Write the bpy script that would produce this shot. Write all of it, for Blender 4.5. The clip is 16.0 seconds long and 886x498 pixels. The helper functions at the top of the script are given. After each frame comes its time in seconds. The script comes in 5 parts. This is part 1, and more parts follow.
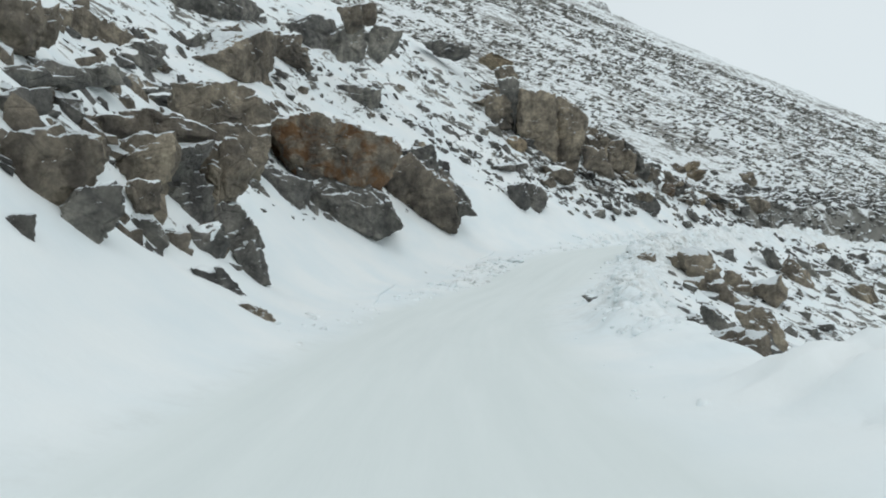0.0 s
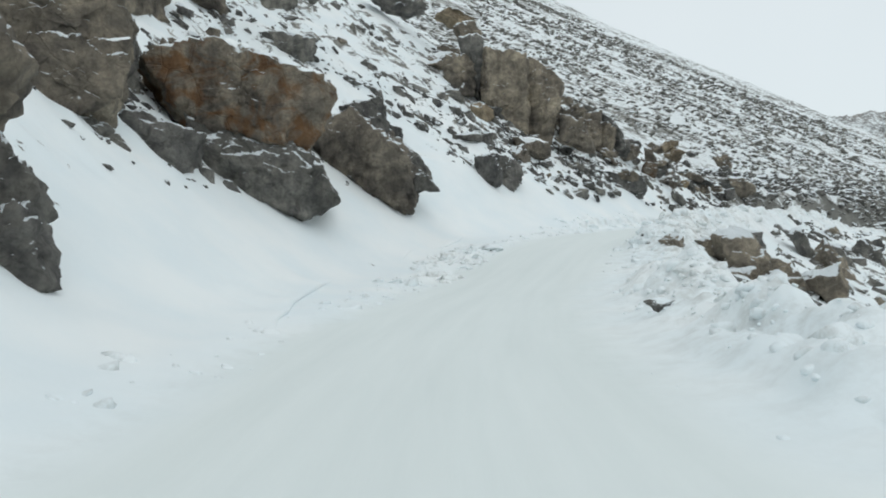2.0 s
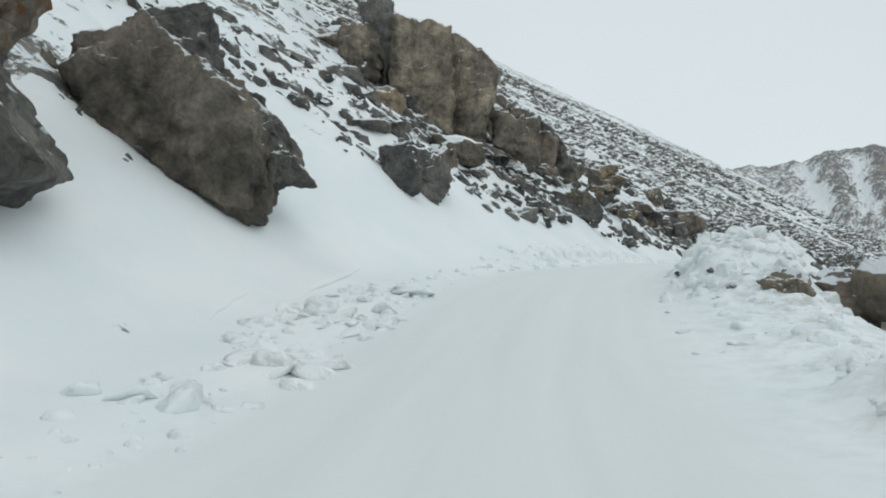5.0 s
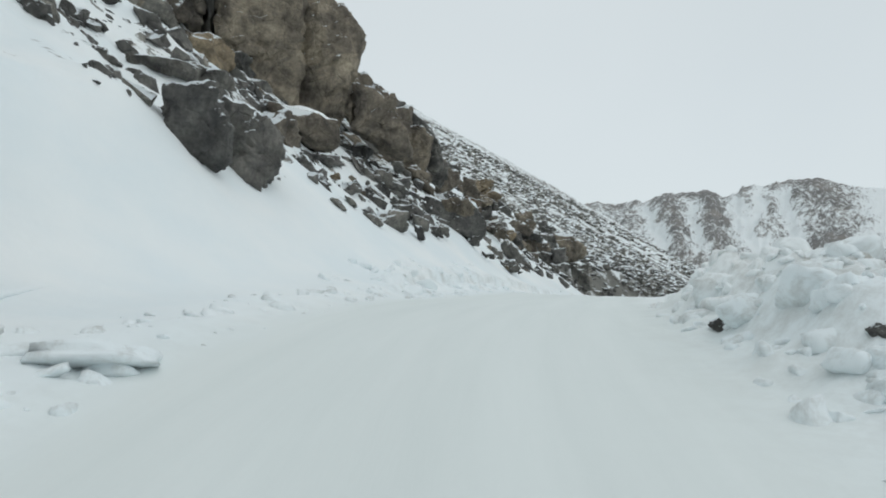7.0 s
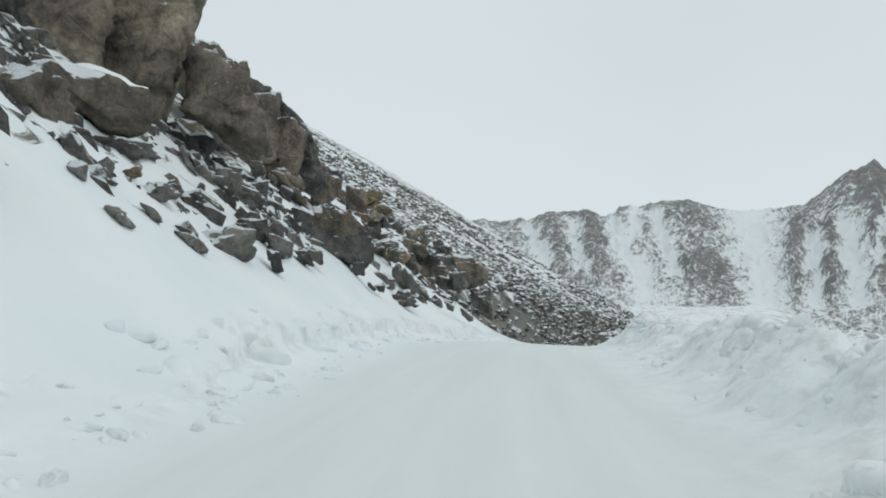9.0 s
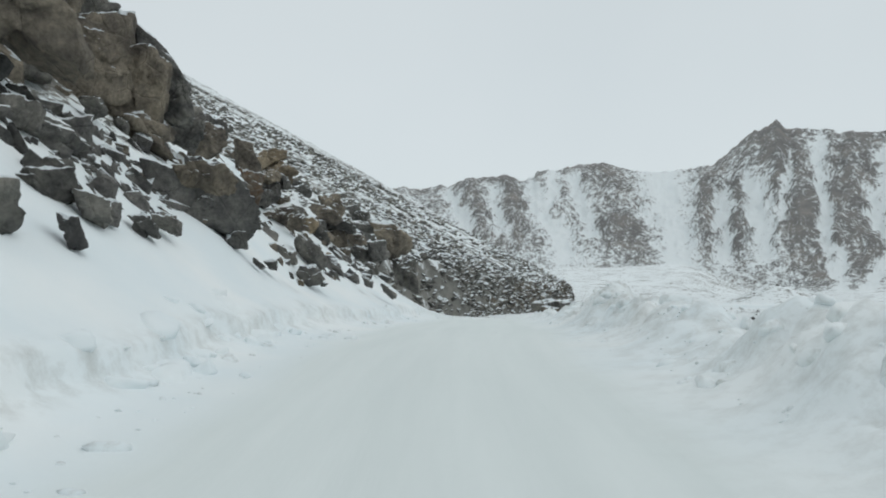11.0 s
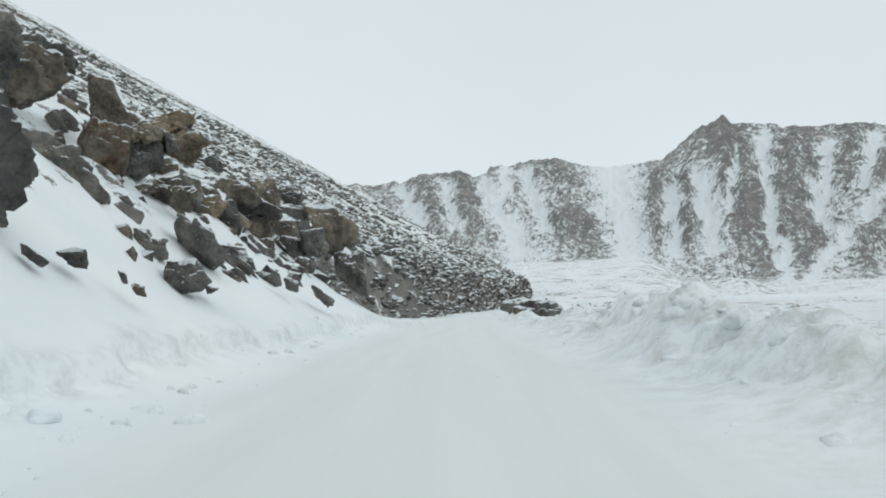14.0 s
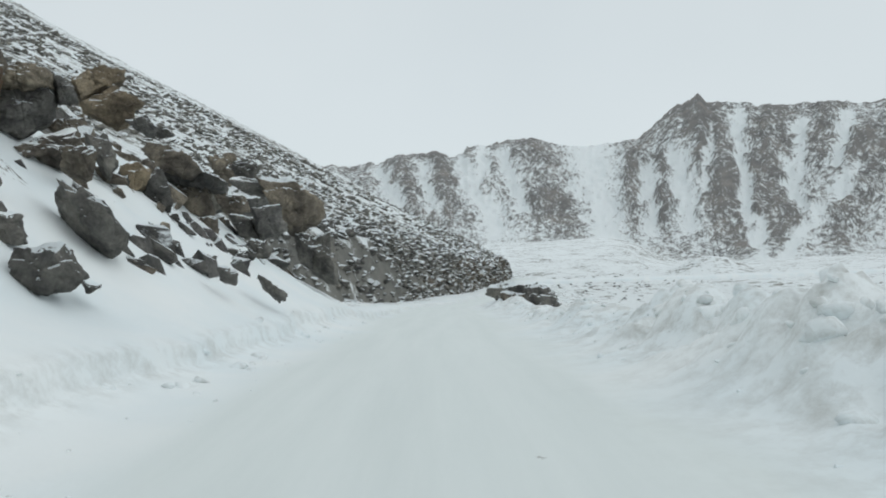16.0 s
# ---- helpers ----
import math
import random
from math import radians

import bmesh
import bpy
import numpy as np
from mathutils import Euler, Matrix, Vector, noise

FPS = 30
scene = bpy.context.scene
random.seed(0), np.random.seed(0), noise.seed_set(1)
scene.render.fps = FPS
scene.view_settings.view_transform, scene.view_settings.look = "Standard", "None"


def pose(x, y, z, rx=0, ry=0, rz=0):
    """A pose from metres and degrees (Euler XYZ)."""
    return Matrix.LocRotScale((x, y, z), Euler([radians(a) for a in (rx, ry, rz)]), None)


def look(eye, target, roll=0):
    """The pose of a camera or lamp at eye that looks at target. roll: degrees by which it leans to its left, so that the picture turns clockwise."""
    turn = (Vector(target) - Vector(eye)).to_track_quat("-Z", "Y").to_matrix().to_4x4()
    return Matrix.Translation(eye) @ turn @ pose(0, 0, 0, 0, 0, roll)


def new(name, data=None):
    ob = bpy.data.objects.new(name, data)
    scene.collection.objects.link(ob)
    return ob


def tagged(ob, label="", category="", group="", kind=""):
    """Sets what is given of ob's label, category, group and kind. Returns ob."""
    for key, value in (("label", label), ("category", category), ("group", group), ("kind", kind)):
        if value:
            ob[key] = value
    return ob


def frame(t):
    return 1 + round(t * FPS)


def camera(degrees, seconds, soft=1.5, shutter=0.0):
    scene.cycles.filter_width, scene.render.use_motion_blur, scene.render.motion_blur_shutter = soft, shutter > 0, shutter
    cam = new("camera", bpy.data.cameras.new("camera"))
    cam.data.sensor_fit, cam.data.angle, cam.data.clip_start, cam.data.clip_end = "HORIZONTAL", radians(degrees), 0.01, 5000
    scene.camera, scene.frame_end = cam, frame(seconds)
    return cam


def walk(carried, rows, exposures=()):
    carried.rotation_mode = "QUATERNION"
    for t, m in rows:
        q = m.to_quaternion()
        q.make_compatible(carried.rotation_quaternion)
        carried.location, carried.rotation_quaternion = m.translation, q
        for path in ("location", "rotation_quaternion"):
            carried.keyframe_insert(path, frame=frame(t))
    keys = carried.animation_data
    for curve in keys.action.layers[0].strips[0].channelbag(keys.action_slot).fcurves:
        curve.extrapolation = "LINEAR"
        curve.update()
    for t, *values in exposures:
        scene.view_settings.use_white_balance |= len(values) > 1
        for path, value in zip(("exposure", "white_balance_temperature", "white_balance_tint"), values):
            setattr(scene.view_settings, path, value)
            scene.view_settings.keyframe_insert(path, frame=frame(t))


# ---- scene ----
cam = camera(60.17, 16.0, soft=1.9)

PATH = [
    (0, (-0.000, 0.000, 1.500), (-0.000, 20.000, 1.498), -0.62),
    (0.5, (-0.098, 2.939, 1.441), (0.317, 22.930, 1.032), -0.02),
    (1, (-0.145, 5.678, 1.295), (0.544, 25.642, 0.306), -0.38),
    (1.5, (-0.132, 8.804, 1.145), (0.740, 28.773, 0.439), -1.20),
    (2, (-0.138, 11.729, 1.059), (1.158, 31.686, 0.884), -1.10),
    (2.5, (-0.043, 14.795, 1.025), (1.599, 34.727, 0.958), -0.12),
    (3, (0.068, 17.690, 0.943), (2.006, 37.590, 0.446), 0.26),
    (3.2, (0.109, 18.838, 0.842), (2.199, 38.719, 0.215), 0.60),
    (5.3, (1.996, 30.724, 1.011), (6.408, 50.209, 1.935), -0.09),
    (5.5, (2.267, 31.878, 1.026), (7.073, 51.286, 1.485), 0.17),
    (6, (2.940, 34.455, 1.034), (8.649, 53.617, 1.526), 0.53),
    (6.5, (3.765, 37.086, 1.127), (10.260, 55.980, 2.033), 1.51),
    (7, (4.693, 39.694, 1.280), (12.133, 58.201, 2.753), 2.23),
    (7.5, (5.691, 42.192, 1.667), (14.005, 60.191, 4.299), 2.89),
    (8, (6.702, 44.479, 2.106), (15.506, 62.052, 5.805), 2.73),
    (8.5, (7.712, 46.549, 2.406), (17.170, 63.955, 5.156), 2.31),
    (9, (8.751, 48.475, 2.608), (18.802, 65.652, 4.590), 2.02),
    (9.5, (9.775, 50.346, 2.776), (20.381, 67.227, 4.371), 1.45),
    (9.7, (10.254, 50.999, 2.888), (21.077, 67.762, 4.258), 1.23),
    (11.8, (14.207, 56.767, 3.119), (26.490, 72.520, 4.096), -1.32),
    (12, (14.628, 57.307, 3.130), (26.994, 73.008, 3.886), -1.64),
    (12.5, (15.800, 58.929, 3.154), (28.315, 74.524, 3.552), -1.72),
    (13, (16.972, 60.540, 3.189), (29.618, 76.027, 3.673), -1.70),
    (13.5, (18.068, 62.004, 3.282), (30.795, 77.413, 4.045), -1.58),
    (14, (19.079, 63.392, 3.373), (31.837, 78.757, 4.455), -1.25),
    (14.5, (20.058, 64.665, 3.462), (32.895, 79.942, 4.806), -1.53),
    (15, (20.996, 65.852, 3.543), (33.967, 81.004, 5.020), -1.53),
    (15.5, (21.891, 66.972, 3.601), (35.012, 82.025, 4.724), -1.38),
    (16, (22.735, 68.016, 3.617), (35.945, 83.022, 4.184), -1.87),
]
walk(cam, [(t, look(eye, target, roll)) for t, eye, target, roll in PATH],
     [(0.0, 0.12), (1.5, 0.11), (2.5, 0.18), (3.0, 0.07), (5.5, 0.05), (6.5, 0.0), (7.5, 0.07), (8.0, 0.14), (8.5, 0.13), (9.5, -0.05), (12.0, 0.0), (12.5, 0.04), (13.5, 0.07), (14.0, 0.11), (14.5, 0.02), (16.0, 0.01)])

# ---------------------------------------------------------------- light
# A closed, bright overcast: an even grey-white sky, a little brighter overhead, over a faint clear-sky tint.
world = bpy.data.worlds.new("overcast_sky")
scene.world = world
world.use_nodes = True
wn, wl = world.node_tree.nodes, world.node_tree.links
wn.clear()
w_out = wn.new("ShaderNodeOutputWorld")
w_sky = wn.new("ShaderNodeTexSky")
w_sky.sky_type, w_sky.sun_disc = "NISHITA", False
w_sky.sun_elevation, w_sky.sun_rotation = radians(48), radians(215)
w_bg_clear = wn.new("ShaderNodeBackground")
w_bg_clear.inputs["Strength"].default_value = 0.012
w_bg_cloud = wn.new("ShaderNodeBackground")
w_bg_cloud.inputs["Strength"].default_value = 0.69
w_co = wn.new("ShaderNodeTexCoord")
w_noise = wn.new("ShaderNodeTexNoise")
w_noise.inputs["Scale"].default_value, w_noise.inputs["Detail"].default_value = 2.2, 3.0
w_ramp = wn.new("ShaderNodeValToRGB")
w_ramp.color_ramp.elements[0].position, w_ramp.color_ramp.elements[1].position = 0.3, 0.75
w_ramp.color_ramp.elements[0].color = (0.875, 0.955, 0.975, 1)
w_ramp.color_ramp.elements[1].color = (0.945, 1.02, 1.035, 1)
w_add = wn.new("ShaderNodeAddShader")
wl.new(w_co.outputs["Generated"], w_noise.inputs["Vector"])
wl.new(w_noise.outputs["Fac"], w_ramp.inputs["Fac"])
wl.new(w_ramp.outputs["Color"], w_bg_cloud.inputs["Color"])
wl.new(w_sky.outputs["Color"], w_bg_clear.inputs["Color"])
wl.new(w_bg_clear.outputs["Background"], w_add.inputs[0])
wl.new(w_bg_cloud.outputs["Background"], w_add.inputs[1])
wl.new(w_add.outputs["Shader"], w_out.inputs["Surface"])

sun = new("sun", bpy.data.lights.new("sun", "SUN"))
sun.data.energy, sun.data.angle, sun.data.color = 0.35, radians(60), (1.0, 0.97, 0.93)
sun.matrix_world = look((0, 0, 100), (-40, 70, 0))


# ---------------------------------------------------------------- numbers and noise
def hash3(ix, iy, iz, seed):
    h = (ix * 374761393 + iy * 668265263 + iz * 2147483647 + seed * 974634777) & 0xFFFFFFFF
    h = ((h ^ (h >> 13)) * 1274126177) & 0xFFFFFFFF
    h = ((h ^ (h >> 16)) * 2246822519) & 0xFFFFFFFF
    return ((h ^ (h >> 15)) & 0xFFFFFF) / 16777215.0


def vnoise(p, seed=0):
    """Smooth noise in -1..1 at the rows of p (n, 3)."""
    i = np.floor(p).astype(np.int64)
    f = p - i
    f = f * f * f * (f * (f * 6 - 15) + 10)
    out = 0
    for dx in (0, 1):
        for dy in (0, 1):
            for dz in (0, 1):
                w = (f[:, 0] if dx else 1 - f[:, 0]) * (f[:, 1] if dy else 1 - f[:, 1]) * (f[:, 2] if dz else 1 - f[:, 2])
                out = out + w * hash3(i[:, 0] + dx, i[:, 1] + dy, i[:, 2] + dz, seed)
    return out * 2 - 1


def fbm(p, octaves=4, seed=0, ridged=False):
    out, amp, total = 0, 1.0, 0
    for k in range(octaves):
        v = vnoise(p * 2.03**k + 17.3 * k, seed + k)
        out = out + amp * ((1 - 2 * np.abs(v)) if ridged else v)
        total, amp = total + amp, amp * 0.5
    return out / total


def fbm2(x, y, scale, octaves=4, seed=0, ridged=False):
    p = np.stack([np.ravel(x) / scale, np.ravel(y) / scale, np.full(np.size(x), 0.37)], 1)
    return fbm(p, octaves, seed, ridged).reshape(np.shape(x))


def step(a, b, v):
    t = np.clip((v - a) / (b - a), 0, 1)
    return t * t * (3 - 2 * t)


# ---------------------------------------------------------------- plan of the place
# The road's middle line: x, y and the height of the packed snow.
LINE = np.array([
    (0.4, -60, 0.0), (0.2, -30, -0.1), (0.0, 0, -0.12), (-0.14, 5.7, -0.33), (-0.14, 11.7, -0.56), (0.07, 17.7, -0.68),
    (0.7, 24, -0.70), (2.0, 30.7, -0.61), (3.3, 35.8, -0.56), (4.7, 39.7, -0.34), (6.7, 44.5, 0.45), (8.75, 48.5, 0.98),
    (11.6, 53.0, 1.33), (15.8, 58.9, 1.53), (20.06, 64.7, 1.84), (22.74, 68.0, 1.98), (30, 76.6, 1.9), (40, 88, 1.6),
    (54, 104, 1.0), (70, 122, 0.2), (100, 149, -1.2), (160, 200, -2.0), (240, 270, -1.0), (303, 325, 0.5), (360, 372, 0.5)])
KNOT = np.r_[0, np.cumsum(np.hypot(*np.diff(LINE[:, :2], axis=0).T))] - 60.0
STEP_S = 0.5
S_ALL = np.arange(-58, KNOT[-1] - 2, STEP_S)


def eased(values, sigma=3.0):
    k = np.arange(-30, 31) * STEP_S
    g = np.exp(-0.5 * (k / sigma) ** 2)
    return np.convolve(np.pad(values, 30, mode="reflect", reflect_type="odd"), g / g.sum(), "valid")


LX, LY = (eased(np.interp(S_ALL, KNOT, LINE[:, n])) for n in (0, 1))
LZ = eased(np.interp(S_ALL, KNOT, LINE[:, 2]), 1.6)
TX, TY = np.gradient(LX), np.gradient(LY)
TN = np.hypot(TX, TY)
TX, TY = TX / TN, TY / TN


def on_road(s, u):
    """World x, y for the way s along the road and u to its right."""
    x, y, tx, ty = (np.interp(s, S_ALL, v) for v in (LX, LY, TX, TY))
    return x + u * ty, y - u * tx


def road_of(x, y):
    """s and u for one place."""
    d = (LX - x) ** 2 + (LY - y) ** 2
    k = int(np.argmin(d))
    return S_ALL[k], (x - LX[k]) * TY[k] - (y - LY[k]) * TX[k]


def softplus(v, w):
    return w * np.logaddexp(0, v / w)


def hill(x, y):
    """The long scree mountainside behind the spur, with a low cliff at its foot: its height, and how far in and along a place lies."""
    n = -0.634 * (x - 55) + 0.774 * (y - 112)
    d = 0.774 * (x - 55) + 0.634 * (y - 112)
    v = n - 17.3 * step(150, 336, d)
    z = 0.520 * v + 0.067 * softplus(v - 130, 40) + 6.2 * step(-1, 2.5, v) * step(181, 271, d)
    z = z + 2.0 * fbm2(x, y, 45, 4, 5) * step(5, 60, v)
    z = z - 0.9 * softplus(d - 258 - 1.41 * n, 5)
    toe = 10.2 + 1.3 * fbm2(d, 0 * d, 16, 3, 6)
    wide = np.interp(d, [0, 60, 120, 200], [9.0, 7.0, 3.5, 1.4])
    z = -4 + (z + 4) * step(toe - 0.6, toe - 0.6 + wide, n)
    return z, n, d


# drifts banked up against the larger rocks and hollows blown out round them: s, u, length, width, height
DRIFTS = [(56.2, -9.3, 2.2, 1.7, 1.05), (43.8, -9.0, 2.2, 1.4, 0.4), (52.3, -10.1, 1.9, 1.6, 0.75), (78.3, -6.9, 1.8, 0.9, 0.35),
          (18.2, -7.7, 2.6, 1.6, -0.95), (23.4, -6.9, 1.8, 1.0, -0.45), (86.5, -6.2, 3.0, 1.2, -0.3)]


def edge_at(s):
    """How far left of the middle the ploughed edge runs."""
    return np.interp(s, [-60, 50, 64, 98, 112, 400], [3.15, 3.15, 4.35, 4.35, 3.1, 3.1]) + 0.45 * fbm2(s, 0 * s, 5, 3, 21) + 0.4 * step(60, 66, s) * fbm2(s, 0 * s, 1.7, 2, 23)


def ground_z(s, u):
    """Height of the snow at s along the road and u to its right."""
    s, u = np.asarray(s, float), np.asarray(u, float)
    x, y = on_road(s, u)
    base = np.interp(s, S_ALL, LZ)
    # the bank that climbs on the left
    foot = np.interp(s, [-60, 10, 17, 20, 24, 30, 35, 51, 58, 63, 90, 105, 125, 135, 160, 400], [4, 3.9, 4.2, 4.7, 5.3, 5.8, 5.9, 6.4, 5.2, 4.3, 4.35, 3.6, 3.6, 6, 9, 9])
    rise = np.interp(s, [-60, 22, 32, 52, 80, 88, 105, 111, 117, 128, 140, 400], [1.0, 1.0, 0.84, 0.86, 0.86, 0.80, 0.80, 0.6, 0.12, 0.05, 0.05, 0.05])
    top = np.interp(s, [-60, 40, 55, 66, 76, 86, 100, 120, 130, 140, 400], [34, 30, 28, 26, 22, 15.5, 11.5, 10.5, 8, 60, 200])
    v = -u - foot
    up = rise * softplus(v, 0.55)
    up = up - softplus(up - top, 1.2) * 0.8
    rough = step(2.5, 6, v)
    up = up + rough * (0.7 * fbm2(x, y, 5.5, 4, 11) + 0.35 * fbm2(x, y, 1.7, 3, 12, True)) + 0.16 * step(0.3, 2, v) * fbm2(x, y, 4.0, 2, 13)
    # the ploughed edge on the left: a low scarp with a soft top
    scarp = np.interp(s, [-60, 10, 20, 40, 54, 62, 90, 120], [0.06, 0.08, 0.14, 0.18, 0.14, 0.30, 0.32, 0.2])
    edge = edge_at(s)
    up = up + scarp * (step(edge - 0.02, edge + 0.08, -u) * step(56, 64, s) + step(edge - 0.6, edge + 1.0, -u) * step(64, 56, s))
    up = up + 0.09 * np.exp(-(((-u - edge - 0.3) / 0.5) ** 2)) * (0.6 + 1.3 * fbm2(x, y, 0.9, 3, 22)) * (0.35 + 0.65 * step(36, 42, s))
    # the bank on the right, then the drop to the valley
    crest = np.interp(s, [-60, 3, 6, 9, 11, 13, 17, 19, 22, 25, 28, 31, 34, 38, 41, 44, 47, 55, 60, 66, 74, 84, 90, 97, 112, 125, 150], [0.15, 0.3, 0.75, 0.75, 0.4, 0.12, 0.4, 0.8, 1.0, 1.05, 0.9, 0.85, 1.2, 0.8, 0.2, 0.15, 0.6, 0.9, 1.05, 1.05, 1.05, 1.25, 1.25, 0.7, 0.5, 0.9, 0.3])
    cu = np.interp(s, [-60, 18, 24, 34, 40, 46, 51, 57, 70, 78, 125, 400], [5.3, 5.2, 5.2, 5.2, 5.5, 4.7, 4.2, 4.7, 5.5, 5.2, 4.9, 4.6])
    lump = 0.9 * fbm2(x, y, 3.2, 2, 31) - 0.8 * fbm2(x, y, 1.9, 2, 32, True) - 0.22 * fbm2(x, y, 0.7, 2, 34, True)
    bank = crest * np.exp(-(((u - cu) / 1.25) ** 2)) * (1 + 0.6 * lump)
    bank = bank + np.minimum(crest, 0.8) * np.exp(-(((u - cu) / 1.6) ** 4)) * (0.26 - 0.5 * fbm2(x, y, 1.1, 3, 35, True))
    heap = step(45.9, 47.6, s + 0.25 * lump) * step(60, 54, s) * step(2.35, 3.5, u + 0.35 * lump) * step(6.6, 5.0, u)
    bank = np.maximum(bank, heap * (1.22 + 0.4 * lump - 0.25 * fbm2(x, y, 1.1, 3, 35, True)))
    drop = np.interp(s, [-60, 0, 40, 60, 100, 130, 400], [0.34, 0.4, 0.5, 0.55, 0.5, 0.3, 0.15])
    brink = np.interp(s, [-60, 10, 14.5, 24, 40, 46], [2.6, 2.6, 0.9, 0.9, 0.9, 0.9])
    down = drop * softplus(u - cu - brink, 0.5) + 0.05 * softplus(u - 4.5, 0.4) * step(30, 20, s)
    down = down - softplus(down - np.maximum(base + 8.5, 3), 1.5)
    right = bank - down + 0.25 * step(1, 6, u - cu) * fbm2(x, y, 3.5, 4, 33)
    right = right - 9 * step(36, 46, u)
    z = base + np.where(u < 0, up, right)
    for ds, du, ls, lu, h in DRIFTS:
        z = z + h * np.exp(-(((s - ds) / ls) ** 2) - ((u - du) / lu) ** 2)
    # packed snow: two shallow wheel tracks and a soft middle
    lane = np.exp(-((np.abs(u + 0.1) - 0.8) ** 2) / 0.10) * -0.022 + 0.015 * np.exp(-(u**2) / 0.08)
    off = step(2.2, 4.0, np.abs(u))
    z = z + lane * (1 - off) + 0.012 * (0.3 + 0.7 * off) * fbm2(x, y, 0.5, 3, 41) + 0.03 * (0.3 + 0.7 * off) * fbm2(x, y, 2.6, 2, 42)
    return z


def ground_at(x, y):
    s, u = road_of(x, y)
    return float(ground_z(np.array([s]), np.array([u]))[0])


# ---------------------------------------------------------------- materials
def shader(name):
    m = bpy.data.materials.new(name)
    m.use_nodes = True
    nt = m.node_tree
    return m, nt, nt.nodes, nt.links, nt.nodes["Principled BSDF"]


def tex_noise(nodes, links, scale, detail=4.0, rough=0.55, vector=None, distortion=0.0):
    n = nodes.new("ShaderNodeTexNoise")
    n.inputs["Scale"].default_value, n.inputs["Detail"].default_value = scale, detail
    n.inputs["Roughness"].default_value, n.inputs["Distortion"].default_value = rough, distortion
    if vector is not None:
        links.new(vector, n.inputs["Vector"])
    return n


def ramp(nodes, links, fac, stops):
    r = nodes.new("ShaderNodeValToRGB")
    while len(r.color_ramp.elements) < len(stops):
        r.color_ramp.elements.new(0.5)
    for e, (at, col) in zip(r.color_ramp.elements, stops):
        e.position, e.color = at, (*col, 1)
    links.new(fac, r.inputs["Fac"])
    return r


def mixer(nodes, links, fac, a, b, blend="MIX"):
    m = nodes.new("ShaderNodeMix")
    m.data_type, m.blend_type = "RGBA", blend
    for slot, v in ((0, fac), (6, a), (7, b)):
        if hasattr(v, "links"):
            links.new(v, m.inputs[slot])
        else:
            m.inputs[slot].default_value = v if slot == 0 else (*v, 1)
    return m.outputs[2]


def calc(nodes, links, op, a, b=0.0, clamp=False):
    m = nodes.new("ShaderNodeMath")
    m.operation, m.use_clamp = op, clamp
    for slot, v in ((0, a), (1, b)):
        if hasattr(v, "links"):
            links.new(v, m.inputs[slot])
        else:
            m.inputs[slot].default_value = v
    return m.outputs[0]


def bumped(nodes, links, bsdf, height, strength, distance):
    b = nodes.new("ShaderNodeBump")
    b.inputs["Strength"].default_value, b.inputs["Distance"].default_value = strength, distance
    links.new(height, b.inputs["Height"])
    links.new(b.outputs["Normal"], bsdf.inputs["Normal"])


SNOW_A, SNOW_B = (0.80, 0.86, 0.88), (0.87, 0.90, 0.90)


def rock_colour(nodes, links, place, tone, rust):
    """Weathered granite: broad warm and grey fields, fine grain, dark streaks, some rust."""
    big = tex_noise(nodes, links, 0.45, 5, 0.6, place, 0.4)
    fine = tex_noise(nodes, links, 9.0, 6, 0.7, place)
    dark, mid, pale = tone
    c = ramp(nodes, links, big.outputs["Fac"], [(0.36, dark), (0.5, mid), (0.64, pale)]).outputs["Color"]
    g = ramp(nodes, links, fine.outputs["Fac"], [(0.3, (0.7, 0.7, 0.7)), (0.7, (1.2, 1.2, 1.2))]).outputs["Color"]
    c = mixer(nodes, links, 1.0, c, g, "MULTIPLY")
    blot = tex_noise(nodes, links, 1.7, 4, 0.6, place, 0.6)
    bc = ramp(nodes, links, blot.outputs["Fac"], [(0.36, (0.68, 0.68, 0.7)), (0.62, (1.18, 1.17, 1.14))]).outputs["Color"]
    c = mixer(nodes, links, 1.0, c, bc, "MULTIPLY")
    if rust:
        r = tex_noise(nodes, links, 0.9, 5, 0.65, place, 0.8)
        m = ramp(nodes, links, r.outputs["Fac"], [(0.47, (0, 0, 0)), (0.62, (rust, rust, rust))]).outputs["Color"]
        c = mixer(nodes, links, m, c, (0.17, 0.085, 0.035))
    return c, fine


